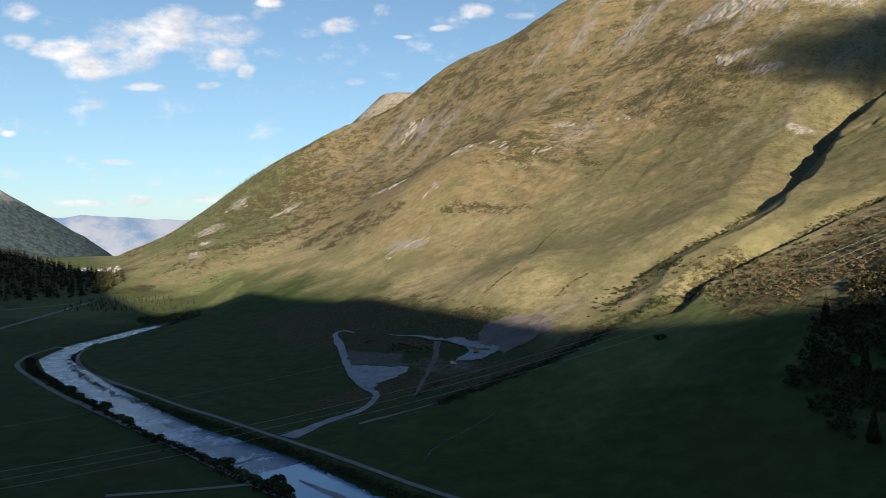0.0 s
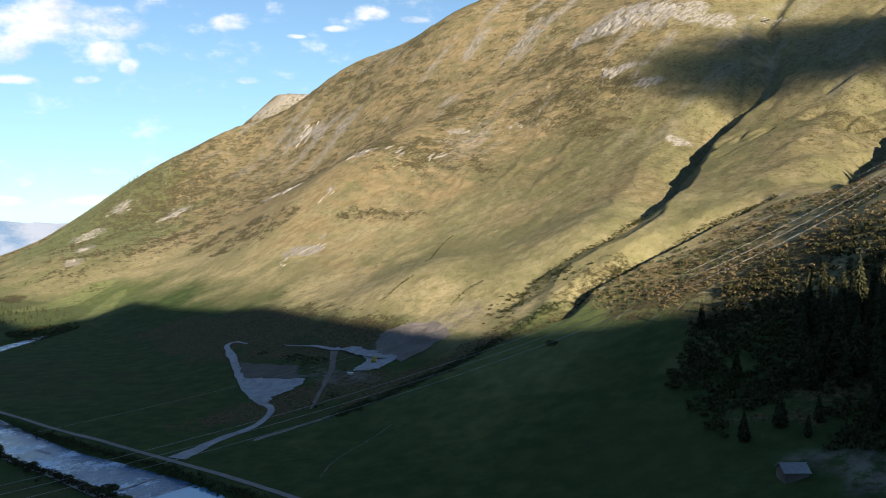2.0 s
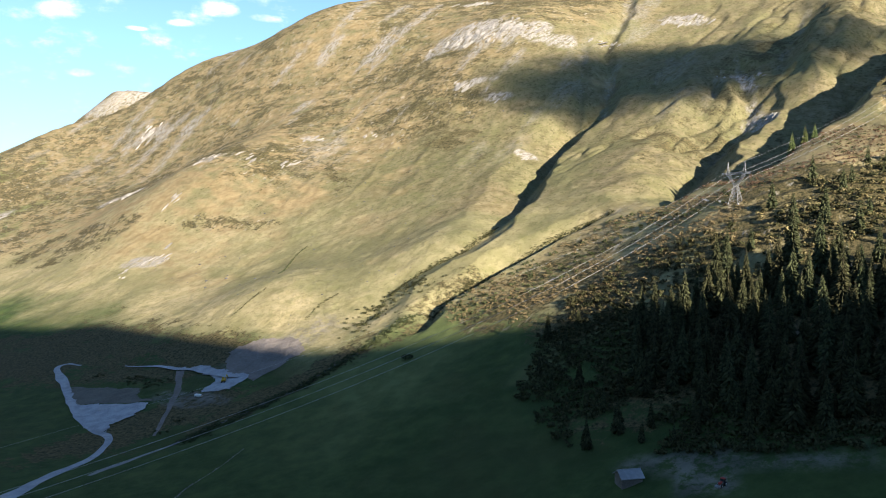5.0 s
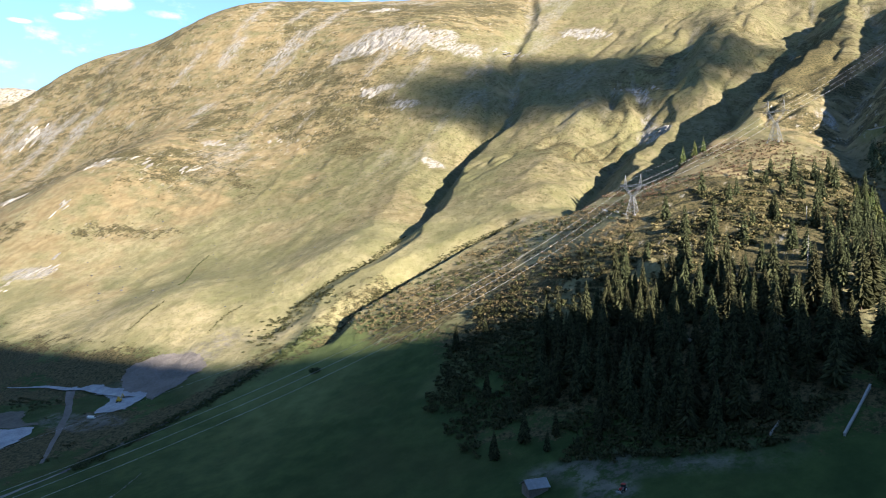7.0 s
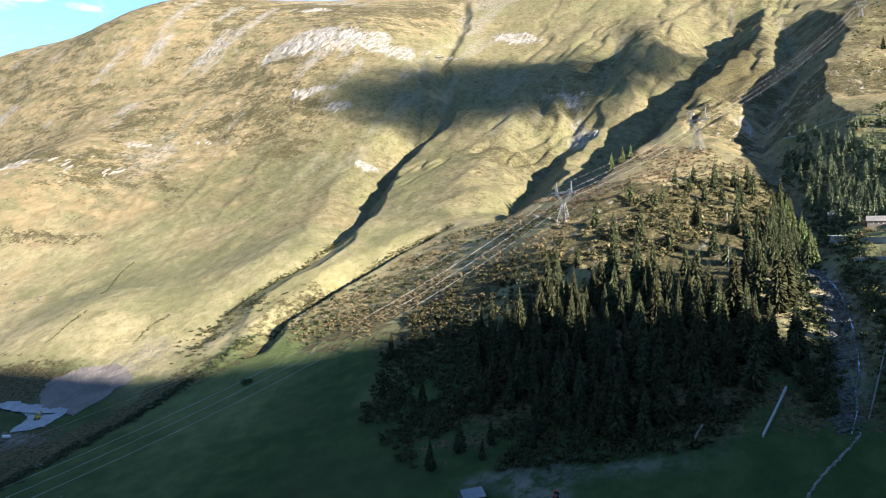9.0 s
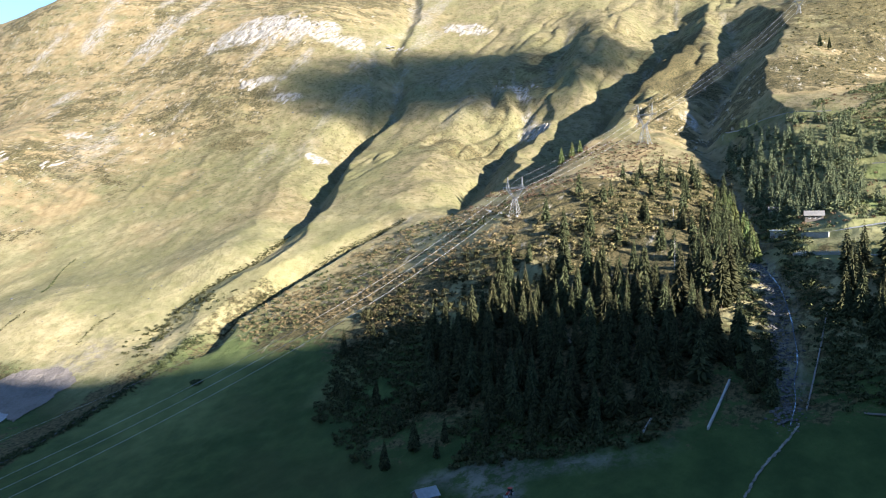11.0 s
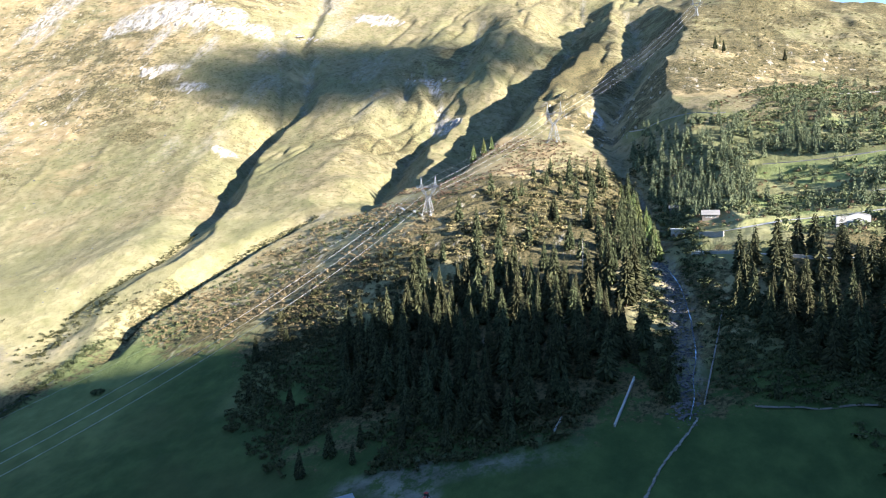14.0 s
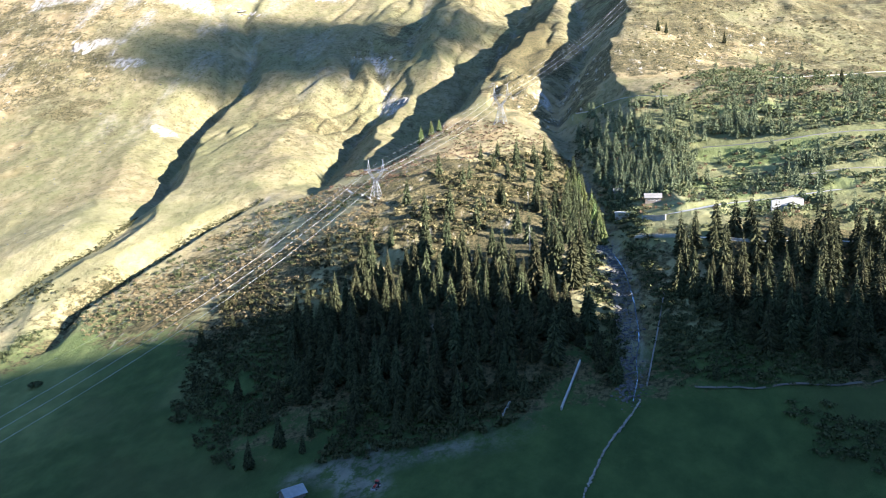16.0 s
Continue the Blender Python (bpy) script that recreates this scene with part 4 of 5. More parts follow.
for x, y in scatter(SPUR_WOOD, 125, 5.0, lambda x, y: all((x - e[0]) ** 2 + (y - e[1]) ** 2 > 18 for e in EDGE_SPRUCES)):
    plant(x, y, rng.uniform(17, 27) * (0.85 if x > 262 else 1.0))
SPUR_TOP = [(262, 262), (252, 296), (330, 320), (380, 318), (425, 308), (470, 285), (440, 255), (384, 226), (352, 236)]
YOUNG_TREES = scatter(SPUR_TOP, 34, 10) + scatter([(288, 200), (330, 240), (384, 236), (362, 215), (318, 178), (300, 172)], 34, 5)
EAST_WOOD = [(300, 132), (334, 146), (352, 120), (372, 84), (378, 55), (345, 30), (300, 36), (292, 62), (282, 105)]
EAST_TREES = sorted(scatter(EAST_WOOD, 105, 4.8), key=lambda p: math.hypot(*p))
for x, y in EAST_TREES[:40]:
    plant(x, y, rng.uniform(16, 29), "tall spruce below the hairpin road")
for x, y in ((690, 330), (696, 324), (735, 280), (650, 110), (640, 150), (720, 130)):
    plant(x, y, 13, "lone dark spruce on the high pasture")

# two light larches on the crest, bare dead trunks in the wood, a larch row by the ravine
larch = None
for x, y, tall in ((420, 404, 17), (427, 399, 15), (432, 395, 12), (385, 226, 17), (392, 236, 18), (400, 244, 17), (372, 216, 15), (408, 252, 14), (365, 210, 14), (356, 204, 16), (378, 222, 13), (396, 230, 12), (346, 198, 15), (336, 190, 16), (350, 208, 13), (384, 236, 15), (414, 262, 12)):
    if larch is None:
        larch = thing("larch", "light green larch on the open crest", "tree", "larches")
        tv, tf, cv, cf = spruce_shape(rng, 14.0, 0.26, 24, 0.12, 11)
        raw("trunk", tv, tf, bark_material, larch, smooth_faces=True)
        raw("crown", cv, cf, larch_material, larch)
        larch.matrix_world = on_ground(x, y, 20, 0.2, tall / 14)
    else:
        copy_thing(larch, Matrix.Identity(4)).matrix_basis = on_ground(x, y, rng.uniform(0, 360), 0.2, tall / 14)
snag = None
for x, y, tall in ((300, 212, 16), (322, 236, 11), (291, 84, 18)):
    if snag is None:
        snag = thing("dead_tree", "bleached grey dead spruce trunk with bare stubs", "tree", "dead trees")
        tv, tf, _, _ = spruce_shape(rng, 16.0)
        raw("trunk", tv, tf, dead_material, snag)
        for k in range(22):
            z, a = 4 + 11.2 * k / 22, k * 2.4
            bm = bmesh.new()
            long = 1.5 * (1 - k / 30)
            bar(bm, (0, 0, z), (long * math.cos(a), long * math.sin(a), z - 0.25 * long), 0.09)
            part("branch", bm, dead_material, snag)
        snag.matrix_world = on_ground(x, y, 0, 0.2, tall / 16)
    else:
        copy_thing(snag, Matrix.Identity(4)).matrix_basis = on_ground(x, y, rng.uniform(0, 360), 0.2, tall / 16)

# ---- shrubs: single ones by the water, thickets as one mass
BUSHES = []
for k in range(4):
    bush = thing("bush", "dense dark alder bush on the river bank", "bush", "bank bushes")
    v, f = bush_shape(rng, 2.2, 6, 60)
    raw("crown", v, f, bush_material, bush)
    bm = bmesh.new()
    for j in range(5):
        bar(bm, (0, 0, -0.3), (0.7 * math.cos(j * 1.3), 0.7 * math.sin(j * 1.3), 1.2), 0.09)
    part("stems", bm, bark_material, bush)
    BUSHES.append(bush)
bush_used = set()


def plant_bush(x, y, size, label=""):
    k = rng.randrange(4)
    m = on_ground(x, y, rng.uniform(0, 360), 0.15, size / 2.2)
    if k in bush_used:
        ob = copy_thing(BUSHES[k], m)
        ob.matrix_basis = m
    else:
        bush_used.add(k)
        ob = BUSHES[k]
        ob.matrix_world = m
    if label:
        ob["label"] = label


for x, y, size in ((-68, 283, 4.6), (-62, 276, 3.2), (-97, 313, 3.0), (-168, 372, 4.2), (-176, 379, 3.0), (-190, 392, 4.6), (-203, 404, 3.2), (-217, 418, 4.0), (-141, 345, 3.0), (-233, 437, 3.4), (-248, 452, 3.0), (-118, 327, 2.2)):
    plant_bush(x, y, size * 1.3)
plant_bush(125, 405, 4.2, "lone round bush on the green meadow")

def thicket(name, spots, material, label, low, high, leaves=9):
    """Shrubs that no one could count, as one mass."""
    shapes = [bush_shape(rng, 1.0, 4, leaves) for _ in range(6)]
    verts, faces, count = [], [], 0
    zs = height(np.array([p[0] for p in spots]), np.array([p[1] for p in spots]))
    for (x, y), z in zip(spots, zs):
        v, f = shapes[rng.randrange(6)]
        size, a = rng.uniform(low, high), rng.uniform(0, 6.28)
        m = np.array(v) * size
        ca, sa = math.cos(a), math.sin(a)
        verts.append(np.stack([m[:, 0] * ca - m[:, 1] * sa + x, m[:, 0] * sa + m[:, 1] * ca + y, m[:, 2] * rng.uniform(0.8, 1.3) + z - 0.1], -1))
        faces.append(np.array(f) + count)
        count += len(v)
    tagged(link_mesh(name, np.concatenate(verts), np.concatenate(faces), material, smooth_faces=False), label, "shrubs", kind="stuff")


SPUR_HEATH = [(128, 440), (156, 458), (190, 462), (254, 468), (300, 460), (335, 430), (330, 345), (292, 318), (268, 292), (232, 294), (200, 312), (182, 345), (172, 395), (150, 440)]
ragged_ = lambda x, y: fbm(np.array(x), np.array(y), 22, 3, 87) > -0.28
clumped = lambda x, y: fbm(np.array(x), np.array(y), 15, 3, 127) > -0.2
thicket("shrub_thicket", sown(SPUR_HEATH, 2.7, ragged_), heath_material, "brown and olive autumn shrubs on the spur", 0.7, 2.5, 6)
thicket("shrub_thicket", sown(SPUR_HEATH, 5.6, lambda x, y: fbm(np.array(x), np.array(y), 30, 4, 47) > -0.05), bush_material, "green alder shrubs on the spur", 1.2, 3.4, 9)
thicket("shrub_thicket", sown([(176, 300), (182, 345), (215, 372), (262, 345), (288, 312), (262, 285), (232, 292), (205, 300)], 4.4, lambda x, y: fbm(np.array(x), np.array(y), 24, 3, 131) > -0.12), bush_material, "tall dark alder shrubs between heath and wood", 2.0, 4.6, 11)
thicket("shrub_thicket", sown(SPUR_TOP, 3.9, clumped), heath_material, "brown and olive shrubs below the knoll", 1.2, 3.4, 10)
thicket("shrub_thicket", sown(SPUR_TOP, 4.6, clumped), bush_material, "green shrubs below the knoll", 1.6, 4.4, 9)
CREST_HEATH = [(330, 345), (335, 432), (380, 432), (440, 402), (470, 372), (475, 312), (425, 308), (380, 318)]
thicket("shrub_thicket", sown(CREST_HEATH, 3.3, ragged_), heath_material, "rusty dwarf shrubs along the sunny crest", 0.7, 2.2, 6)
thicket("shrub_thicket", sown(CREST_HEATH, 7.5, ragged_), bush_material, "dark green shrubs along the sunny crest", 1.0, 2.6, 7)
BANKS = curve_points(((258, 142), (282, 158), (305, 178), (340, 205), (392, 246)), 1.4), curve_points(((262, 116), (290, 132), (318, 158), (352, 180), (410, 222), (455, 262), (500, 302)), 1.4)
thicket("shrub_thicket", [(x + rng.gauss(0, 4.0), y + rng.gauss(0, 4.0)) for line in BANKS for x, y in line for _ in range(4)], bush_material, "green shrubs along the ravine edges", 1.3, 3.2, 8)
UNDERWOOD = [(140, 245), (146, 300), (182, 342), (220, 322), (196, 240), (216, 180), (240, 152), (206, 158), (170, 196)]
for x, y in scatter(UNDERWOOD, 26, 7):
    plant(x, y, rng.uniform(7, 17), "young dark spruce at the wood edge")
thicket("shrub_thicket", sown(UNDERWOOD, 2.6, lambda x, y: fbm(np.array(x), np.array(y), 22, 4, 29) > (176 - x) / 45 - 0.5), bush_material, "dark shrubs at the foot of the spruce wood", 1.5, 4.0, 10)
thicket("shrub_thicket", sown(SPUR_WOOD, 6.0), bush_material, "dark undergrowth in the spruce wood", 1.2, 2.8, 9)
thicket("shrub_thicket", sown([(264, 108), (285, 136), (345, 150), (372, 80), (360, 20), (304, 26), (291, 58), (276, 84)], 3.1, clear_of_roads) + sown([(260, 66), (276, 50), (290, 30), (272, 18), (252, 40)], 3.0), bush_material, "dark shrubs below the hairpin road", 1.6, 3.6, 9)
UPPER = [(352, 180), (384, 222), (450, 255), (560, 260), (720, 220), (700, 120), (520, 60), (400, 60), (372, 110)]
patchy = lambda x, y: clear_of_roads(x, y) and fbm(np.array(x), np.array(y), 30, 3, 89) > -0.35
thicket("shrub_thicket", sown(UPPER, 4.4, patchy), lit_alder_material, "grey-green alder shrubs on the terraced slope, lightened as if sunlit", 1.6, 4.8, 9)
thicket("shrub_thicket", sown(UPPER, 8.5, clear_of_roads), heath_material, "brown dwarf shrubs on the terraced slope", 1.2, 2.8, 9)
thicket("shrub_thicket", sown([(560, 262), (640, 345), (760, 390), (900, 440), (980, 300), (880, 140), (730, 150)], 7.0, ragged_), heath_material, "rusty heath on the brown upper slope", 0.8, 2.4, 6)
thicket("shrub_thicket", sown([(560, 262), (640, 345), (760, 390), (900, 440), (980, 300), (880, 140), (730, 150)], 11.0, ragged_), bush_material, "dark dwarf shrubs on the brown upper slope", 1.0, 3.0, 7)
brook = curve_points(((-3, 395), (19, 409), (49, 422), (80, 435), (105, 447), (125, 458), (150, 470)), 1.2)
thicket("shrub_thicket", [(x + rng.gauss(0, 3.4), y + rng.gauss(0, 2.6)) for x, y in brook for _ in range(4)], bush_material, "dark bushes lining the stony brook", 1.0, 2.6)
gully = curve_points(((116, 486), (128, 505), (140, 524), (160, 520), (178, 505)), 1.5)
thicket("shrub_thicket", [(x + rng.gauss(0, 7), y + rng.gauss(0, 7)) for x, y in gully for _ in range(3)], bush_material, "green alder shrubs at the gully mouth", 1.2, 3.0)
for low_, line_ in ((0.9, ((42, 219), (-6, 258), (-47, 300), (-83, 335), (-119, 363), (-165, 402), (-223, 458), (-277, 528), (-304, 575), (-317, 640))), (1.0, ((-45, 250), (-60, 265), (-105, 309), (-152, 351), (-210, 412), (-290, 500), (-330, 560)))):
    water_side = curve_points(line_, 1.3)
    thicket("shrub_thicket", [(x + rng.gauss(0, 1.7), y + rng.gauss(0, 1.7)) for x, y in water_side for _ in range(4)], bush_material, "low dark shrubs along the river embankment", low_, 2.6, 5)
thicket("shrub_thicket", sown([(-330, 770), (-296, 770), (-284, 830), (-300, 870), (-340, 850), (-350, 800)], 4.0), bush_material, "dark bushes where the river leaves the meadow", 1.6, 4.0, 8)
pit_wood = sown([(-62, 585), (-10, 520), (8, 470), (-5, 420), (-20, 415), (-8, 465), (-30, 520), (-70, 570)], 3.2, lambda x, y: fbm(np.array(x), np.array(y), 18, 3, 37) > 0.05)
thicket("shrub_thicket", pit_wood, bush_material, "dark bushes round the gravel pit", 1.0, 2.2)
# dark shrubs standing in for the shadow lines of the gully and spur edge
for line_, spread_, label_ in ((((150, 531), (170, 543), (193, 543), (214, 543), (240, 558), (262, 578)), 1.6, "dark shrubs in place of shadow in the lower gully"), (((160, 468), (186, 481), (215, 487), (238, 489), (269, 492), (299, 488), (318, 481)), 1.3, "dark shrubs in place of the shadow line along the spur")):
    rim = curve_points(line_, 0.9)
    thicket("shrub_thicket", [(x + rng.gauss(0, spread_), y + rng.gauss(0, spread_)) for x, y in rim for _ in range(4)], bush_material, label_, 0.8, 2.0, 6)
WOOD_FOOT = [(256, 158), (264, 153), (276, 148), (262, 139), (250, 133), (243, 131), (243, 138), (253, 146)], [(258, 112), (262, 122), (290, 133), (304, 140), (316, 120), (300, 60), (284, 62), (268, 90)]
for ring_ in WOOD_FOOT:
    for x, y in scatter(ring_, 9, 7):
        plant(x, y, rng.uniform(8, 16), "young dark spruce beside the torrent")
    thicket("shrub_thicket", sown(ring_, 2.6), bush_material, "dark bushes at the foot of the wood by the torrent", 1.6, 3.6, 8)
thicket("shrub_thicket", sown([(261, 86), (270, 70), (284, 50), (272, 42), (254, 54), (250, 66), (252, 80)], 2.8, lambda x, y: fbm(np.array(x), np.array(y), 14, 3, 137) > -0.2), bush_material, "dark bushes below the earth path", 1.4, 3.4, 8)
# dark shrubs added in place of the furrows, which have no relief
for line_ in FURROWS:
    furrow = curve_points(line_, 0.9)
    thicket("shrub_thicket", [(x + rng.gauss(0, 0.7), y + rng.gauss(0, 0.7)) for x, y in furrow for _ in range(2)], bush_material, "thin line of dark dwarf shrubs drawn in place of a furrow", 0.5, 1.3, 6)
FACE = [(60, 880), (150, 960), (260, 960), (380, 1040), (330, 1150), (180, 1130), (40, 1050), (-40, 980)]
thicket("shrub_thicket", sown(FACE, 6.5, lambda x, y: fbm(np.array(x), np.array(y), 60, 6, 77, 0.75) > 0.45), bush_material, "dark juniper patches on the mountain face", 0.9, 2.4, 5)


def far_wood(spots, label, low, high, levels=8, material=spruce_material):
    verts, faces, count = [], [], 0
    shapes = [spruce_shape(rng, 1.0, 0.2 if levels > 12 else 0.25, levels, 0.0, 9 if levels > 12 else 7) for _ in range(4)]
    zs = height(np.array([p[0] for p in spots]), np.array([p[1] for p in spots]))
    for (x, y), z in zip(spots, zs):
        _, _, cv, cf = shapes[rng.randrange(4)]
        tall, a = rng.uniform(low, high), rng.uniform(0, 6.28)
        m = np.array(cv[:-4])
        ca, sa = math.cos(a), math.sin(a)
        m = np.stack([(m[:, 0] * ca - m[:, 1] * sa) * tall + x, (m[:, 0] * sa + m[:, 1] * ca) * tall + y, m[:, 2] * tall + z - 0.08 * tall], -1)
        verts.append(m)
        faces.append(np.array(cf[:-3]) + count)
        count += len(m)
    tagged(link_mesh("far_woods", np.concatenate(verts), np.concatenate(faces), material, smooth_faces=False), label, "forest", kind="stuff")


UPPER_WOODS = (
    ([(525, 300), (482, 253), (478, 206), (439, 177), (424, 172), (398, 208), (420, 240), (458, 276), (500, 310)], 92, 5.2), ([(518, 190), (493, 148), (476, 149), (488, 194)], 30, 4.5),
    ([(420, 232), (450, 262), (505, 262), (512, 225), (482, 186), (445, 196)], 60, 5), ([(500, 178), (540, 215), (590, 214), (570, 170), (520, 150)], 24, 6), ([(395, 200), (440, 235), (452, 196), (432, 160), (410, 176)], 26, 5),
    ([(393, 113), (466, 138), (466, 116), (404, 97)], 24, 5), ([(400, 215), (436, 240), (440, 205), (410, 196)], 14, 5), ([(500, 60), (520, 130), (600, 140), (640, 80)], 30, 7), ([(384, 222), (450, 255), (560, 260), (720, 220), (700, 120), (520, 60), (400, 60)], 60, 10),
)
far_wood([p for ring, count, gap in UPPER_WOODS for p in scatter(ring, count, gap, clear_of_roads)], "green spruces in groups on the terraced upper slope", 9, 18, 15, lit_spruce_material)
far_wood(EAST_TREES[40:], "tall spruces crowding below the hairpin road", 17, 29, 30)
far_wood(YOUNG_TREES, "young green spruces scattered on the sunny spur", 12, 22, 26)
far_wood(scatter([(-505, 1040), (-560, 1250), (-640, 1330), (-900, 1420), (-1150, 1300), (-1100, 1000), (-800, 880), (-640, 900)], 800, 8.5), "dark spruce forest on the shaded valley side", 18, 27, 8)
far_wood(scatter([(-560, 1560), (-480, 1680), (-380, 1800), (-420, 2050), (-640, 2120), (-820, 2230), (-760, 1950), (-640, 1750)], 950, 7, lambda x, y: fbm(np.array(x), np.array(y), 120, 3, 91) > -0.3), "scattered spruce wood on the far mountain flank", 9, 16, 4, lit_spruce_material)
far_wood(scatter([(-350, 1330), (-300, 1500), (-420, 1640), (-600, 1800), (-720, 1700), (-600, 1430), (-500, 1350), (-420, 1300)], 620, 7, lambda x, y: fbm(np.array(x), np.array(y), 90, 3, 95) > -0.2), "spruces climbing the foot of the far flank", 8, 15, 4, lit_spruce_material)
far_wood(scatter([(-480, 870), (-335, 870), (-330, 960), (-420, 1040), (-500, 1000)], 150, 6), "low dark trees along the valley road", 5, 11)


# ---- power line: four lattice towers and their wires
def pylon(x, y, turn, tall, label, broad=1.0):
    """A lattice tower: splayed body, two arms that part like a Y, a cross beam and two horns."""
    ob = thing("pylon", label, "pylon", "power line", on_ground(x, y, turn, 0.3) @ Matrix.Diagonal((broad, 1, 1, 1)))
    k = tall / 25.0
    waist, beam, top = 11.0 * k, 17.5 * k, tall
    body = bmesh.new()
    corners = [(-1, -1), (1, -1), (1, 1), (-1, 1)]
    at = lambda c, z: (c[0] * (2.6 - 1.8 * z / waist) * min(k, 1.2), c[1] * (2.6 - 1.8 * z / waist) * min(k, 1.2), z)
    for i, c in enumerate(corners):
        bar(body, at(c, -0.6), at(c, waist), 0.177)
        n = corners[(i + 1) % 4]
        for j in range(5):
            z0, z1 = waist * j / 5, waist * (j + 1) / 5
            bar(body, at(c, z0), at(n, z1), 0.0884)
            bar(body, at(n, z0), at(c, z1), 0.0884)
            bar(body, at(c, z1), at(n, z1), 0.0884)
    part("body", body, steel_material, ob)
    for s in (-1, 1):
        arm = bmesh.new()
        for d in (-0.7, 0.7):
            bar(arm, (0.8 * s, d, waist), (5.0 * s, d * 0.8, beam), 0.15)
            bar(arm, (-0.1 * s, d, waist), (3.6 * s, d * 0.8, beam), 0.136)
            for j in range(5):
                a, b = j / 5, (j + 1) / 5
                bar(arm, (s * (0.8 + 4.2 * a), d, waist + (beam - waist) * a), (s * (-0.1 + 3.7 * b), d, waist + (beam - waist) * b), 0.0748)
        for j in range(6):
            a = j / 5
            bar(arm, (s * (0.8 + 4.2 * a), -0.7, waist + (beam - waist) * a), (s * (0.8 + 4.2 * a), 0.7, waist + (beam - waist) * a), 0.0748)
        part("arm", arm, steel_material, ob)
        horn = bmesh.new()
        for d in (-0.5, 0.5):
            bar(horn, (3.6 * s, d, beam), (4.4 * s, 0, top), 0.122)
            bar(horn, (5.0 * s, d, beam), (4.4 * s, 0, top), 0.122)
        for j in range(4):
            z = beam + (top - beam) * (j + 1) / 5
            w = 0.7 * (1 - (j + 1) / 5)
            bar(horn, (s * (4.3 - w), -0.3 * w, z), (s * (4.4 + w), 0.3 * w, z), 0.068)
        part("horn", horn, steel_material, ob)
    cross = bmesh.new()
    for d in (-0.5, 0.5):
        for z in (beam, beam + 1.1):
            bar(cross, (-7.4, d * (1 if z == beam else 0.6), z), (7.4, d * (1 if z == beam else 0.6), z), 0.122)
        for j in range(12):
            u = -7.4 + 14.8 * j / 12
            bar(cross, (u, d, beam), (u + 1.23, d * 0.6, beam + 1.1), 0.068)
            bar(cross, (u + 1.23, d, beam), (u, d * 0.6, beam + 1.1), 0.068)
    part("crossbeam", cross, steel_material, ob)
    for u in (-6.8, 0.0, 6.8):
        ins = bmesh.new()
        for j in range(8):
            made = bmesh.ops.create_cone(ins, segments=8, radius1=0.2, radius2=0.1, depth=0.16, cap_ends=True)["verts"]
            bmesh.ops.translate(ins, verts=made, vec=(u, 0, beam - 0.15 - 0.2 * j))
        part("insulator", ins, glass_insulator_material, ob)
    for c in corners:
        p = at(c, -0.3)
        part("footing", boxed((0.9, 0.9, 1.0), (p[0], p[1], -0.1), 0.05), concrete_material, ob)
    m = ob.matrix_world.copy()
    return [m @ Vector((u, 0, beam - 1.8)) for u in (-6.8, 0.0, 6.8)] + [m @ Vector((-4.4, 0, top)), m @ Vector((4.4, 0, top))]


TOWERS = [pylon(-350, 100, 110, 25, "grey lattice steel pylon on the opposite valley side"),
          pylon(308, 337, 104, 25, "grey lattice steel pylon above the spruce wood", 1.25),
          pylon(465, 357, 98, 32, "tall grey lattice steel pylon on the knoll", 1.4),
          pylon(812, 412, 99, 20, "small far lattice steel pylon on the high pasture")]


def wire(a, b, sag, radius):
    n, sides = 48, 5
    verts, faces = [], []
    way = (b - a).normalized()
    e = way.cross(Vector((0, 0, 1))).normalized()
    g = e.cross(way)
    for i in range(n + 1):
        t = i / n
        p = a.lerp(b, t) - Vector((0, 0, 4 * sag * t * (1 - t)))
        for j in range(sides):
            u = 2 * math.pi * j / sides
            verts.append(p + (e * math.cos(u) + g * math.sin(u)) * radius)
        if i:
            for j in range(sides):
                q, r = (i - 1) * sides + j, (i - 1) * sides + (j + 1) % sides
                faces.append((q, r, r + sides, q + sides))
    return verts, faces


for (a, b), sag in zip(zip(TOWERS, TOWERS[1:]), (46.0, 3.5, 10.0)):
    for k in range(4):
        thin = k == 3
        v, f = wire(a[k], b[k], sag * (0.86 if thin else 1.0), 0.02 if thin else 0.048)
        tagged(raw("power_wire", v, f, wire_material), "thin earth wire between pylons" if thin else "thick pale conductor cable between pylons", "cable", "power line wires")


# a small pole with two cross-arms in the upper wood
pole = thing("utility_pole", "pale wooden utility pole with two short cross-arms", "pole", "", on_ground(345, 245, 40, 0.3))
bm = bmesh.new()
bmesh.ops.create_cone(bm, segments=10, radius1=0.2, radius2=0.13, depth=8.0, cap_ends=True)
bmesh.ops.translate(bm, verts=bm.verts[:], vec=(0, 0, 4.0))
part("shaft", bm, dead_material, pole)
for z in (6.1, 7.4):
    part("cross_arm", boxed((2.6, 0.16, 0.18), (0, 0.22, z), 0.03), dead_material, pole)
    for u in (-1.1, -0.5, 0.5, 1.1):
        bm = bmesh.new()
        bmesh.ops.create_cone(bm, segments=8, radius1=0.12, radius2=0.06, depth=0.35, cap_ends=True)
        bmesh.ops.translate(bm, verts=bm.verts[:], vec=(u, 0.22, z + 0.28))
        part("insulator", bm, white_material, pole)

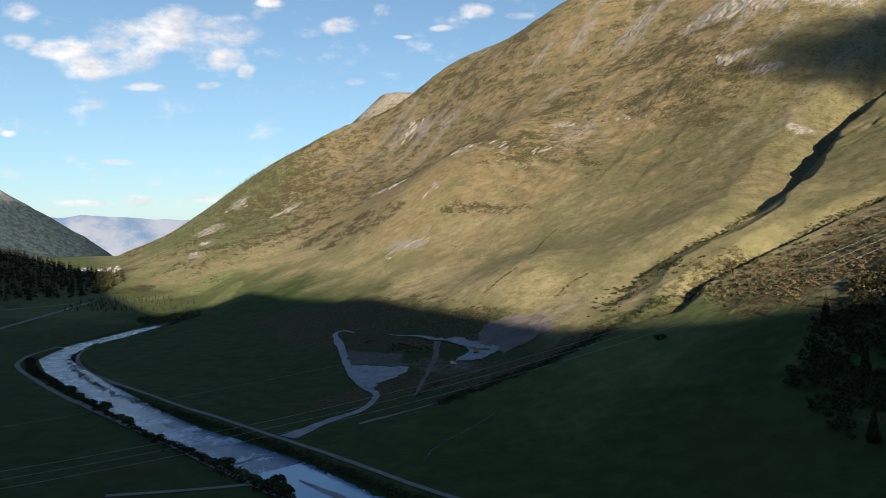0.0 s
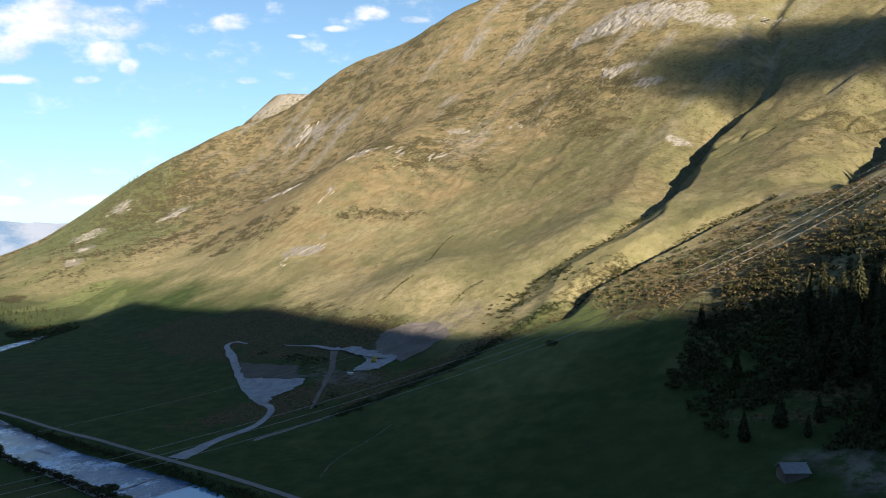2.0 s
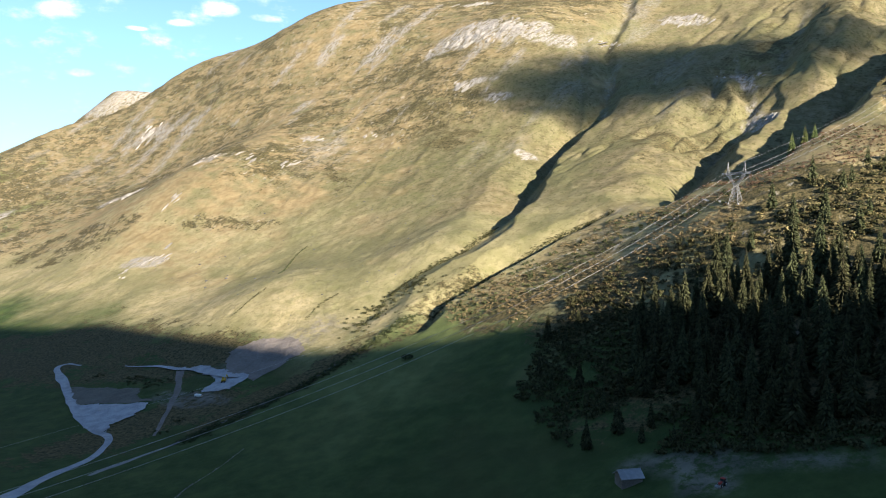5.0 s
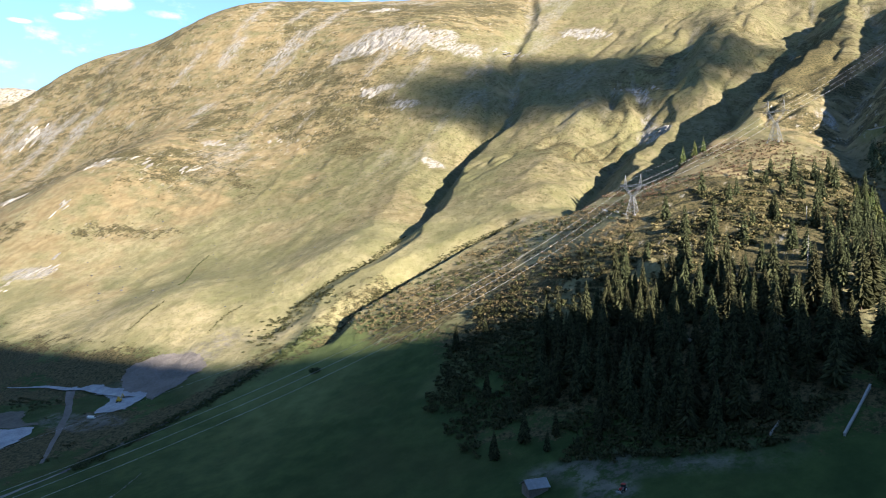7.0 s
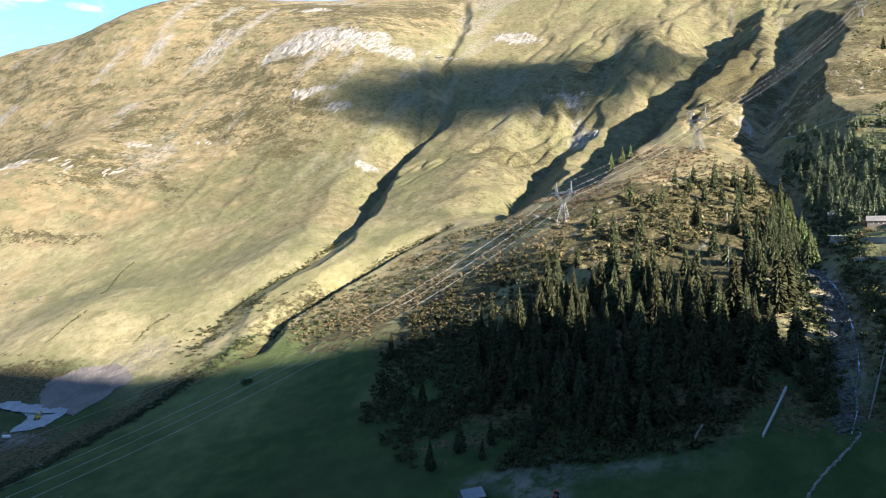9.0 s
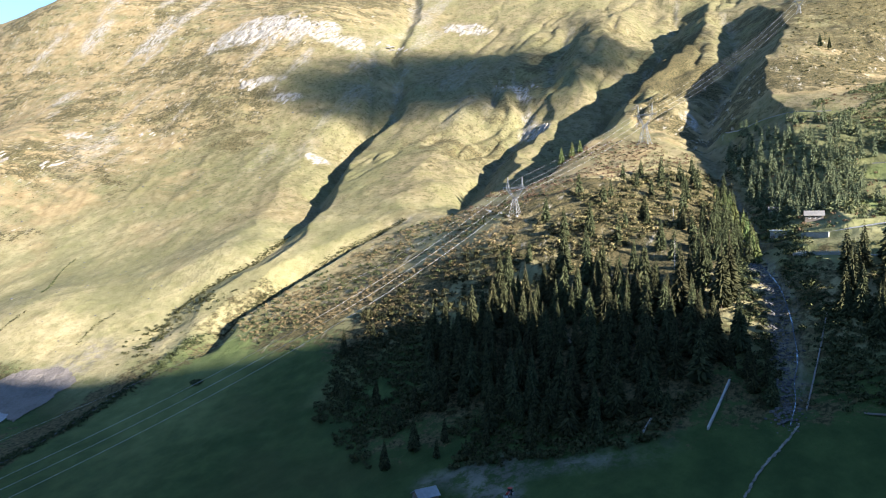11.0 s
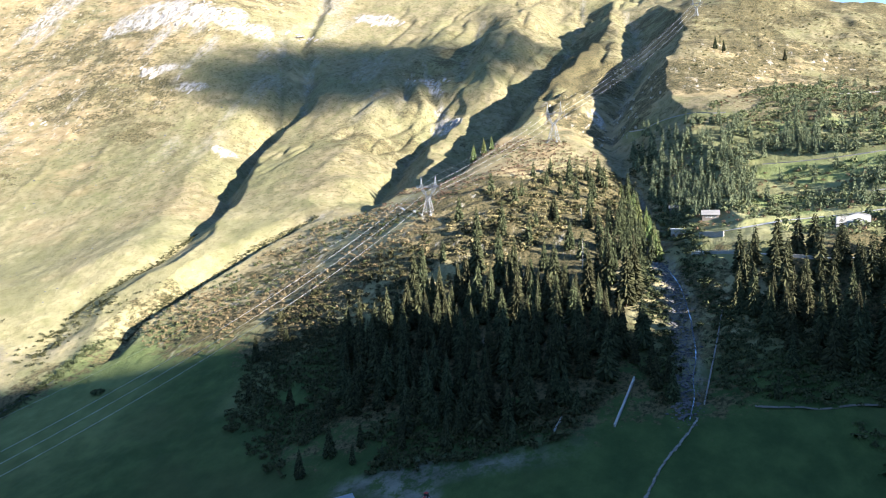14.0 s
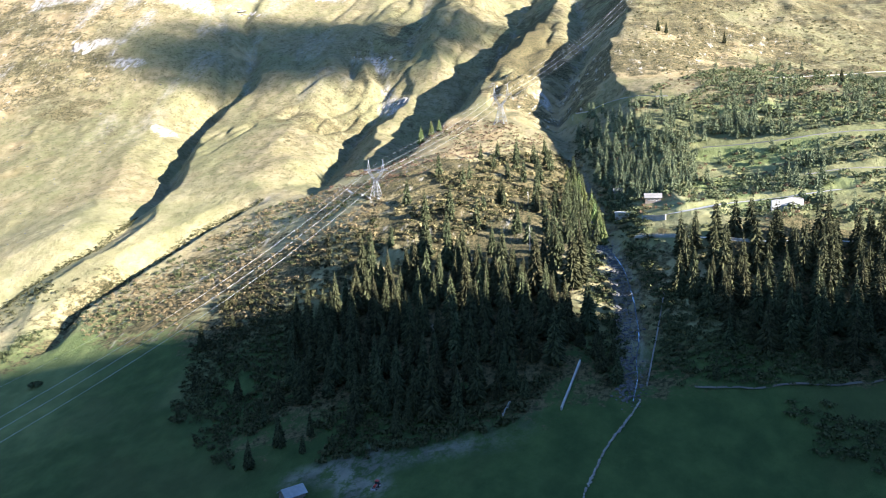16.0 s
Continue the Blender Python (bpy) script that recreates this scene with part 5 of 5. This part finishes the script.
# ---- buildings
def gable_house(name, x, y, turn, size, walls, roof, label, category="house", windows=2, rise=None, doors=1):
    """A house with four walls, two roof planes with eaves, windows and a door; sunk a little into the slope."""
    long, wide, eaves = size
    rise = rise or wide * 0.32
    z = min(float(height(x + dx, y + dy)) for dx in (-wide / 2, 0, wide / 2) for dy in (-wide / 2, 0, wide / 2))
    top = max(float(height(x + dx, y + dy)) for dx in (-wide / 3, wide / 3) for dy in (-wide / 3, wide / 3))
    base = (z + top) / 2
    ob = thing(name, label, category, "", pose(x, y, base, 0, 0, turn))
    deep = base - z + 0.6
    bm = bmesh.new()
    hx, hy = long / 2, wide / 2
    ring = [(-hx, -hy), (hx, -hy), (hx, hy), (-hx, hy)]
    low = [bm.verts.new((a, b, -deep)) for a, b in ring]
    up = [bm.verts.new((a, b, eaves)) for a, b in ring]
    r0, r1 = bm.verts.new((-hx, 0, eaves + rise)), bm.verts.new((hx, 0, eaves + rise))
    for i in range(4):
        bm.faces.new((low[i], low[(i + 1) % 4], up[(i + 1) % 4], up[i]))
    bm.faces.new((up[3], up[0], r0))
    bm.faces.new((up[1], up[2], r1))
    part("wall", bm, walls, ob)
    for s in (-1, 1):
        bm = bmesh.new()
        ov = 0.6
        drop = rise / hy * ov
        pts = [(-hx - ov, s * (hy + ov), eaves - drop), (hx + ov, s * (hy + ov), eaves - drop), (hx + ov, 0, eaves + rise), (-hx - ov, 0, eaves + rise)]
        lower = [bm.verts.new((a, b, c + 0.04)) for a, b, c in pts]
        upper = [bm.verts.new((a, b, c + 0.26)) for a, b, c in pts]
        bm.faces.new(upper)
        bm.faces.new(lower[::-1])
        for i in range(4):
            bm.faces.new((lower[i], lower[(i + 1) % 4], upper[(i + 1) % 4], upper[i]))
        bmesh.ops.recalc_face_normals(bm, faces=bm.faces[:])
        part("roof", bm, roof, ob)
    part("ridge_cap", boxed((long + 1.3, 0.35, 0.14), (0, 0, eaves + rise + 0.26), 0.03), roof, ob)
    for s in (-1, 1):
        for i in range(windows):
            u = long * ((i + 1) / (windows + 1) - 0.5)
            w = part("window", boxed((1.2, 0.12, 1.3), (u, s * (hy + 0.03), eaves * 0.55), 0.02), white_material, ob)
            part("pane", boxed((0.95, 0.06, 1.05), (u, s * (hy + 0.085), eaves * 0.55)), pane_material, w)
    for i in range(doors):
        part("door", boxed((0.12, 1.3 + 0.9 * (name == "barn"), 2.05), (-hx - 0.03, -hy * 0.3, 1.02), 0.02), timber_material, ob)
    return ob


gable_house("barn", 143.5, 205, -8, (7.6, 5.8, 2.7), timber_material, sheet_material, "grey timber hay barn with a pale sheet roof", "barn", 0)
gable_house("house", 394, 190, -62, (9.0, 7.0, 2.6), timber_material, slate_material, "timber house with a grey pitched roof among trees", windows=3)
gable_house("house", 412, 222, -62, (6.0, 5.0, 3.0), stone_material, slate_material, "small grey stone house below the upper road")


def flat_building(x, y, turn, size, label):
    long, wide, high = size
    base = float(height(x, y))
    ob = thing("shed", label, "shed", "", pose(x, y, base, 0, 0, turn))
    part("wall", boxed((long, wide, high + 3), (0, 0, high / 2 - 1.5), 0.05), concrete_material, ob)
    part("roof", boxed((long + 0.9, wide + 0.9, 0.35), (0, 0, high + 0.18), 0.05), white_material, ob)
    for i in range(3):
        u = long * ((i + 1) / 4 - 0.5)
        w = part("window", boxed((1.6, 0.12, 1.0), (u, -wide / 2 - 0.03, high * 0.55), 0.02), white_material, ob)
        part("pane", boxed((1.35, 0.06, 0.8), (u, -wide / 2 - 0.085, high * 0.55)), pane_material, w)


flat_building(374, 198, 98, (9.0, 5.0, 2.4), "low concrete shed with a white flat roof")


def long_wall(name, a, b, high, thick, material, label, category, down=1.5):
    """A wall that follows the ground between two points."""
    n = max(2, int(math.dist(a, b) / 2.5))
    ob = thing(name, label, category, "", pose(a[0], a[1], float(height(*a)), 0, 0, 0))
    inv = ob.matrix_world.inverted()
    way = Vector((b[0] - a[0], b[1] - a[1], 0)).normalized()
    side = Vector((way.y, -way.x, 0)) * thick / 2
    verts, faces = [], []
    for i in range(n + 1):
        p = Vector((a[0], a[1], 0)).lerp(Vector((b[0], b[1], 0)), i / n)
        z = float(height(p.x, p.y))
        for q, dz in ((side * 1.25, -down), (-side * 1.25, -down), (-side, high), (side, high)):
            verts.append(inv @ Vector((p.x + q.x, p.y + q.y, z + dz)))
        if i:
            k = (i - 1) * 4
            faces += [(k + j, k + (j + 1) % 4, k + 4 + (j + 1) % 4, k + 4 + j) for j in range(4)]
    faces += [(3, 2, 1, 0), (n * 4, n * 4 + 1, n * 4 + 2, n * 4 + 3)]
    raw("wall_body", verts, faces, material, ob)
    cv, cf = [], []
    for i in range(n + 1):
        c = (Vector(verts[i * 4 + 2]) + Vector(verts[i * 4 + 3])) / 2
        for q, dz in ((side * 1.25, 0.0), (-side * 1.25, 0.0), (-side * 1.25, 0.22), (side * 1.25, 0.22)):
            cv.append(c + q + Vector((0, 0, dz + 0.004)))
    raw("coping", cv, faces, material, ob)
    return ob


long_wall("retaining_wall", (383, 120), (391, 107), 5.2, 1.6, concrete_material, "tall bright concrete retaining wall below the road", "wall", 3)
long_wall("retaining_wall", (353, 176), (353, 163), 2.4, 1.0, stone_material, "shaded stone retaining wall below the upper road", "wall", 2)
long_wall("retaining_wall", (329, 168), (334, 146), 1.2, 1.0, stone_material, "long stone wall under the lower hairpin road", "wall", 5)
long_wall("retaining_wall", (337, 134), (343, 112), 1.2, 1.0, concrete_material, "pale concrete wall under the lower hairpin road", "wall", 4)
long_wall("avalanche_wall", (224, 144), (249, 151), 0.8, 0.6, concrete_material, "pale concrete deflection wall running down the meadow", "wall")
long_wall("avalanche_wall", (251, 122.5), (300, 138.5), 0.7, 0.4, stone_material, "pale concrete channel wall beside the torrent", "wall")
long_wall("avalanche_wall", (211, 162), (217, 163), 0.7, 0.5, concrete_material, "short pale concrete wall at the wood edge", "wall")

# banks of pale stone under the upper roads
for line in HILL_ROADS[2:]:
    pts = curve_points(line, 14)
    for p, q in zip(pts, pts[1:]):
        way = Vector((q[0] - p[0], q[1] - p[1])).normalized()
        down_side = Vector((-way.y, way.x)) * 3.0
        if float(height(p[0] + down_side.x * 3, p[1] + down_side.y * 3)) > float(height(p[0] - down_side.x * 3, p[1] - down_side.y * 3)):
            down_side = -down_side
        long_wall("road_bank", (p[0] + down_side.x, p[1] + down_side.y), (q[0] + down_side.x, q[1] + down_side.y), 0.2, 0.6, lane_material, "pale stone bank carrying the mountain road", "wall", 2.4)

# guard posts along the lower hairpin road
post = None
for i in range(22):
    t = i / 21
    x, y = 330 + (334.5 - 330) * t, 167 + (147 - 167) * t
    if post is None:
        post = tagged(part("guard_post", boxed((0.22, 0.22, 1.2), (0, 0, 0.5), 0.03), stone_material), "short grey stone guard post along the road", "post", "guard posts")
        post.matrix_world = pose(x, y, float(height(x, y)) + 1.1, 0, 0, 0)
    else:
        copy_thing(post, pose(x, y, float(height(x, y)) + 1.1, 0, 0, 0))


# ---- loose stones and outcrops
def rock_shape(rng_, rx, ry, rz, rough=0.35, cuts=2):
    bm = bmesh.new()
    bmesh.ops.create_icosphere(bm, subdivisions=cuts, radius=1.0)
    off = Vector((rng_.uniform(-50, 50), rng_.uniform(-50, 50), rng_.uniform(-50, 50)))
    for v in bm.verts:
        n = noise.noise(v.co * 1.3 + off) + 0.6 * noise.noise(v.co * 3.1 + off)
        v.co *= 1 + rough * n
        v.co = Vector((v.co.x * rx, v.co.y * ry, v.co.z * rz))
    return bm


def outcrop(x, y, long, high, label="pale grey rock outcrop breaking through the grass"):
    """Long slabs of bare rock that lie along the fall of the slope."""
    ob = thing("rock_outcrop", label, "rock", "outcrops", pose(x, y, float(height(x, y)), 0, 0, 30))
    inv = ob.matrix_world.inverted()
    for k in range(max(6, int(long / 4))):
        up_, across_ = rng.gauss(0, 0.22) * long, rng.gauss(0, 0.4) * long
        px, py = x + UP[0] * up_ - UP[1] * across_, y + UP[1] * up_ + UP[0] * across_
        size = rng.uniform(0.08, 0.34) * min(long, 45)
        rise = float(height(px + UP[0] * 6, py + UP[1] * 6) - height(px - UP[0] * 6, py - UP[1] * 6)) / 12
        tall = high * rng.uniform(0.13, 0.26)
        bm = rock_shape(rng, size, size * rng.uniform(0.16, 0.42), tall, 0.7, 3)
        m = inv @ pose(px, py, float(height(px, py)) - tall * 0.35, 0, -math.degrees(math.atan(rise)), 30 + rng.uniform(-26, 26))
        bm.transform(m)
        part("rib", bm, rock_material, ob)


for x, y, long, high in (
    (440, 1110, 60, 9), (465, 1075, 70, 10), (500, 1045, 60, 10), (512, 1008, 30, 8), (380, 962, 34, 6), (398, 893, 18, 5), (377, 747, 13, 5), (372, 738, 9, 4),
    (36, 1133, 34, 8), (-67, 1717, 60, 12), (-103, 1378, 40, 8), (-542, 1667, 50, 13), (-543, 1620, 40, 12), (-492, 1452, 30, 10), (-466, 1331, 26, 9), (-515, 1795, 50, 10), (-361, 1599, 46, 9),
    (-32, 906, 26, 5), (-67, 889, 20, 5), (83, 1083, 24, 6), (185, 1083, 24, 6), (134, 1015, 22, 6), (570, 585, 26, 8),
    (754, 940, 50, 9), (537, 1268, 50, 9), (640, 690, 26, 7), (600, 930, 40, 7), (-10, 1040, 26, 5), (250, 1010, 22, 5),
):
    outcrop(x, y, long, high)


def pebbles(spots, low, high, label):
    verts, faces, count = [], [], 0
    shapes = []
    for _ in range(5):
        bm = rock_shape(rng, 1, rng.uniform(0.6, 0.9), rng.uniform(0.5, 0.8), 0.4, 1)
        bm.verts.ensure_lookup_table()
        shapes.append((np.array([v.co[:] for v in bm.verts]), np.array([[v.index for v in f.verts] for f in bm.faces])))
        bm.free()
    zs = height(np.array([p[0] for p in spots]), np.array([p[1] for p in spots]))
    for (x, y), z in zip(spots, zs):
        v, f = shapes[rng.randrange(5)]
        r, a = low + (high - low) * rng.random() ** 2.5, rng.uniform(0, 6.28)
        ca, sa = math.cos(a), math.sin(a)
        verts.append(np.stack([(v[:, 0] * ca - v[:, 1] * sa) * r + x, (v[:, 0] * sa + v[:, 1] * ca) * r + y, v[:, 2] * r + z + 0.1 * r], -1))
        faces.append(f + count)
        count += len(v)
    tagged(link_mesh("boulders", np.concatenate(verts), np.concatenate(faces), boulder_material, smooth_faces=False), label, "boulders", kind="stuff")


torrent = curve_points(((241, 124), (252, 129), (263, 136), (275, 142), (286, 150), (298, 157), (313, 170), (340, 195), (380, 222)), 0.7)
pebbles([(x + rng.gauss(0, 2.4) - 0.8, y + rng.gauss(0, 2.6) + 1.2) for x, y in torrent for _ in range(8)], 0.25, 1.1, "grey boulders tumbled along the torrent")
pebbles(scatter([(110, 500), (180, 560), (260, 640), (120, 700), (20, 700), (60, 560)], 120, 4), 0.25, 0.9, "scattered pale stones on the lower mountain face")
pebbles(scatter([(20, 700), (260, 640), (420, 760), (420, 960), (100, 1000), (-60, 950)], 200, 6), 0.4, 1.6, "scattered pale stones on the mountain face")
rapids = curve_points(((-198, 418), (-140, 358), (-103, 331), (-80, 313)), 1.5)
pebbles([(x + rng.gauss(0, 5), y + rng.gauss(0, 5)) for x, y in rapids for _ in range(2)], 0.3, 0.9, "wet stones in the river rapids")

# a weir of squared blocks across the river, and the field wall of loose stones
weir = thing("weir", "low stone weir across the shallow river", "weir", "", pose(-86, 318, float(height(-86, 318)), 0, 0, 0))
for i in range(16):
    t = i / 15 - 0.5
    part("block", boxed((1.7, 1.1, 1.3), (t * 17 * 0.85, t * 17 * 0.9, 0.45 + 0.06 * math.sin(i * 2.3)), 0.12, pose(0, 0, 0, 0, 0, 46)), stone_material, weir)
fence = thing("field_wall", "low pale dry-stone wall down the green meadow", "wall", "", pose(200, 118, float(height(200, 118)), 0, 0, 0))
shared = boxed((1.3, 0.7, 0.6), (0, 0, 0.1), 0.12)
first = part("stone", shared, stone_material, fence)
line = curve_points(((192, 116), (200, 118), (217, 121), (230, 121), (243, 121)), 0.95)
for i, (x, y) in enumerate(line):
    ob = first if i == 0 else new("stone", first.data)
    ob.parent = fence
    ob.matrix_basis = fence.matrix_world.inverted() @ pose(x + rng.uniform(-0.2, 0.2), y + rng.uniform(-0.2, 0.2), float(height(x, y)) + rng.uniform(-0.05, 0.15), rng.uniform(-8, 8), 0, rng.uniform(-25, 35)) @ Matrix.Scale(rng.uniform(0.7, 1.15), 4)
fence = thing("field_wall", "thin line of pale stones across the dark meadow", "wall", "", pose(-9, 308, float(height(-9, 308)), 0, 0, 0))
for i, (x, y) in enumerate(curve_points(((-9, 306), (-2, 326), (14, 346), (26, 362)), 1.6)):
    ob = new("stone", first.data)
    ob.parent = fence
    ob.matrix_basis = fence.matrix_world.inverted() @ pose(x + rng.uniform(-0.3, 0.3), y, float(height(x, y)) + rng.uniform(-0.1, 0.1), 0, 0, rng.uniform(0, 90)) @ Matrix.Scale(rng.uniform(0.4, 0.8), 4)


# ---- vehicles
def wheel(parent, x, y, r, w):
    bm = bmesh.new()
    bmesh.ops.create_cone(bm, segments=18, radius1=r, radius2=r, depth=w, cap_ends=True)
    bmesh.ops.bevel(bm, geom=[e for e in bm.edges if len(e.link_faces) == 2 and e.calc_face_angle() > 1], offset=0.06 * r, segments=1, affect="EDGES")
    bm.transform(pose(x, y, r, 90, 0, 0))
    tyre = part("wheel", bm, tyre_material, parent)
    bm = bmesh.new()
    bmesh.ops.create_cone(bm, segments=14, radius1=0.5 * r, radius2=0.5 * r, depth=w + 0.04, cap_ends=True)
    bm.transform(pose(x, y, r, 90, 0, 0))
    part("rim", bm, white_material, tyre)


tractor = thing("tractor", "small red farm tractor with a grey front loader", "tractor", "", on_ground(161, 179.5, 200, 0.0))
part("bonnet", boxed((1.7, 0.85, 0.8), (0.95, 0, 1.15), 0.1), red_material, tractor)
cab = part("cab", boxed((1.3, 1.3, 1.3), (-0.5, 0, 1.75), 0.1), pane_material, tractor)
part("cab_roof", boxed((1.5, 1.5, 0.14), (-0.5, 0, 2.47), 0.05), red_material, cab)
for y in (-0.75, 0.75):
    wheel(tractor, -0.7, y, 0.78, 0.42)
    wheel(tractor, 1.35, y * 0.95, 0.5, 0.32)
    bm = bmesh.new()
    bar(bm, (0.2, y * 0.8, 1.6), (2.6, y * 0.8, 0.7), 0.14)
    part("loader_arm", bm, steel_material, tractor)
part("bucket", boxed((0.6, 1.8, 0.6), (2.8, 0, 0.5), 0.08), steel_material, tractor)

digger = thing("excavator", "yellow tracked excavator in the gravel pit", "excavator", "", on_ground(23, 481, 60))
for y in (-1.1, 1.1):
    part("crawler", boxed((3.6, 0.6, 0.8), (0, y, 0.4), 0.2), tyre_material, digger)
part("house", boxed((2.8, 2.4, 1.2), (-0.3, 0, 1.6), 0.15), yellow_material, digger)
cab = part("cab", boxed((1.4, 1.0, 1.5), (0.5, 0.65, 2.7), 0.12), yellow_material, digger)
part("pane", boxed((1.42, 0.8, 0.8), (0.52, 0.65, 2.85)), pane_material, cab)
bm = bmesh.new()
bar(bm, (1.0, -0.4, 1.8), (3.4, -0.4, 4.6), 0.45)
part("boom", bm, yellow_material, digger)
bm = bmesh.new()
bar(bm, (3.4, -0.4, 4.6), (5.4, -0.4, 2.0), 0.35)
part("dipper", bm, yellow_material, digger)
part("bucket", boxed((0.9, 1.1, 0.9), (5.4, -0.4, 1.4), 0.15), tyre_material, digger)

van = thing("van", "small white van parked below the gravel pit", "van", "", on_ground(7, 465, -30, -0.5))
part("body", boxed((4.6, 1.9, 1.5), (0, 0, 1.15), 0.2), white_material, van)
part("windscreen", boxed((0.08, 1.6, 0.6), (2.28, 0, 1.5)), pane_material, van)
for y in (-0.85, 0.85):
    wheel(van, -1.4, y, 0.34, 0.24)
    wheel(van, 1.4, y, 0.34, 0.24)

# ---- the far village, mountains beyond and an unseen cloud added to shade the face
for k in range(16):
    a, r = radians(-27.2 + 2.6 * rng.random()), rng.uniform(1470, 1720)
    gable_house("house", r * math.sin(a), r * math.cos(a), rng.uniform(0, 180), (rng.uniform(6, 9), rng.uniform(5, 7), rng.uniform(3, 4)), concrete_material, slate_material, "far pale village house with a grey roof", windows=2)



def far_range(name, degrees_, tops, near, deep, foot, rough, material, label, seed):
    """A range so far off that it never shifts: its slope rises from a foot to an uneven crest."""
    az_ = np.radians(np.linspace(degrees_[0], degrees_[-1], 200))
    AA, TT = np.meshgrid(az_, np.linspace(0, 1, 18), indexing="ij")
    deg = np.degrees(AA)
    top_ = np.interp(deg, degrees_, tops) + rough * fbm(deg, 0 * deg, 2.2, 5, seed)
    far_r = near + deep * TT
    far_z = foot + (top_ - foot) * TT ** 0.85 + 1.6 * rough * (1 - TT) * TT * fbm(deg * 30, far_r * 0.1, 26, 5, seed + 2)
    i = np.arange(200 * 18).reshape(200, 18)
    f = np.stack([i[:-1, :-1], i[:-1, 1:], i[1:, 1:], i[1:, :-1]], -1).reshape(-1, 4)[:, ::-1]
    ob = link_mesh(name, np.stack([far_r * np.sin(AA), far_r * np.cos(AA), far_z], -1).reshape(-1, 3), f, material)
    return tagged(ob, label, "mountains", kind="structure")


# distance haze of both backdrops sits in their own colour and glow
far_range("far_mountain_backdrop", (-38, -31, -28.6, -27, -25, -22, -19, -8), (150, 120, 104, 114, 98, 94, 82, 60), 4300, 450, -180, 9, far_material, "mountain range closing the valley, blue haze painted in", 93)
far_range("far_slope_backdrop", (-60, -40, -32, -30, -28.6, -26.8, -25, -23.6), (420, 360, 221, 140, 82, 8, -84, -150), 3050, 560, -160, 8, far_slope_material, "forested mountainside down the valley, blue-green haze painted in", 103)

cloud = thing("cloud", "unseen white cloud added to shade the mountain face", "cloud", "", pose(1028, -730, 735, 0, 0, -36))
bm = rock_shape(rng, 415, 46, 215, 0.12, 5)
part("vapour", bm, cloud_material, cloud)
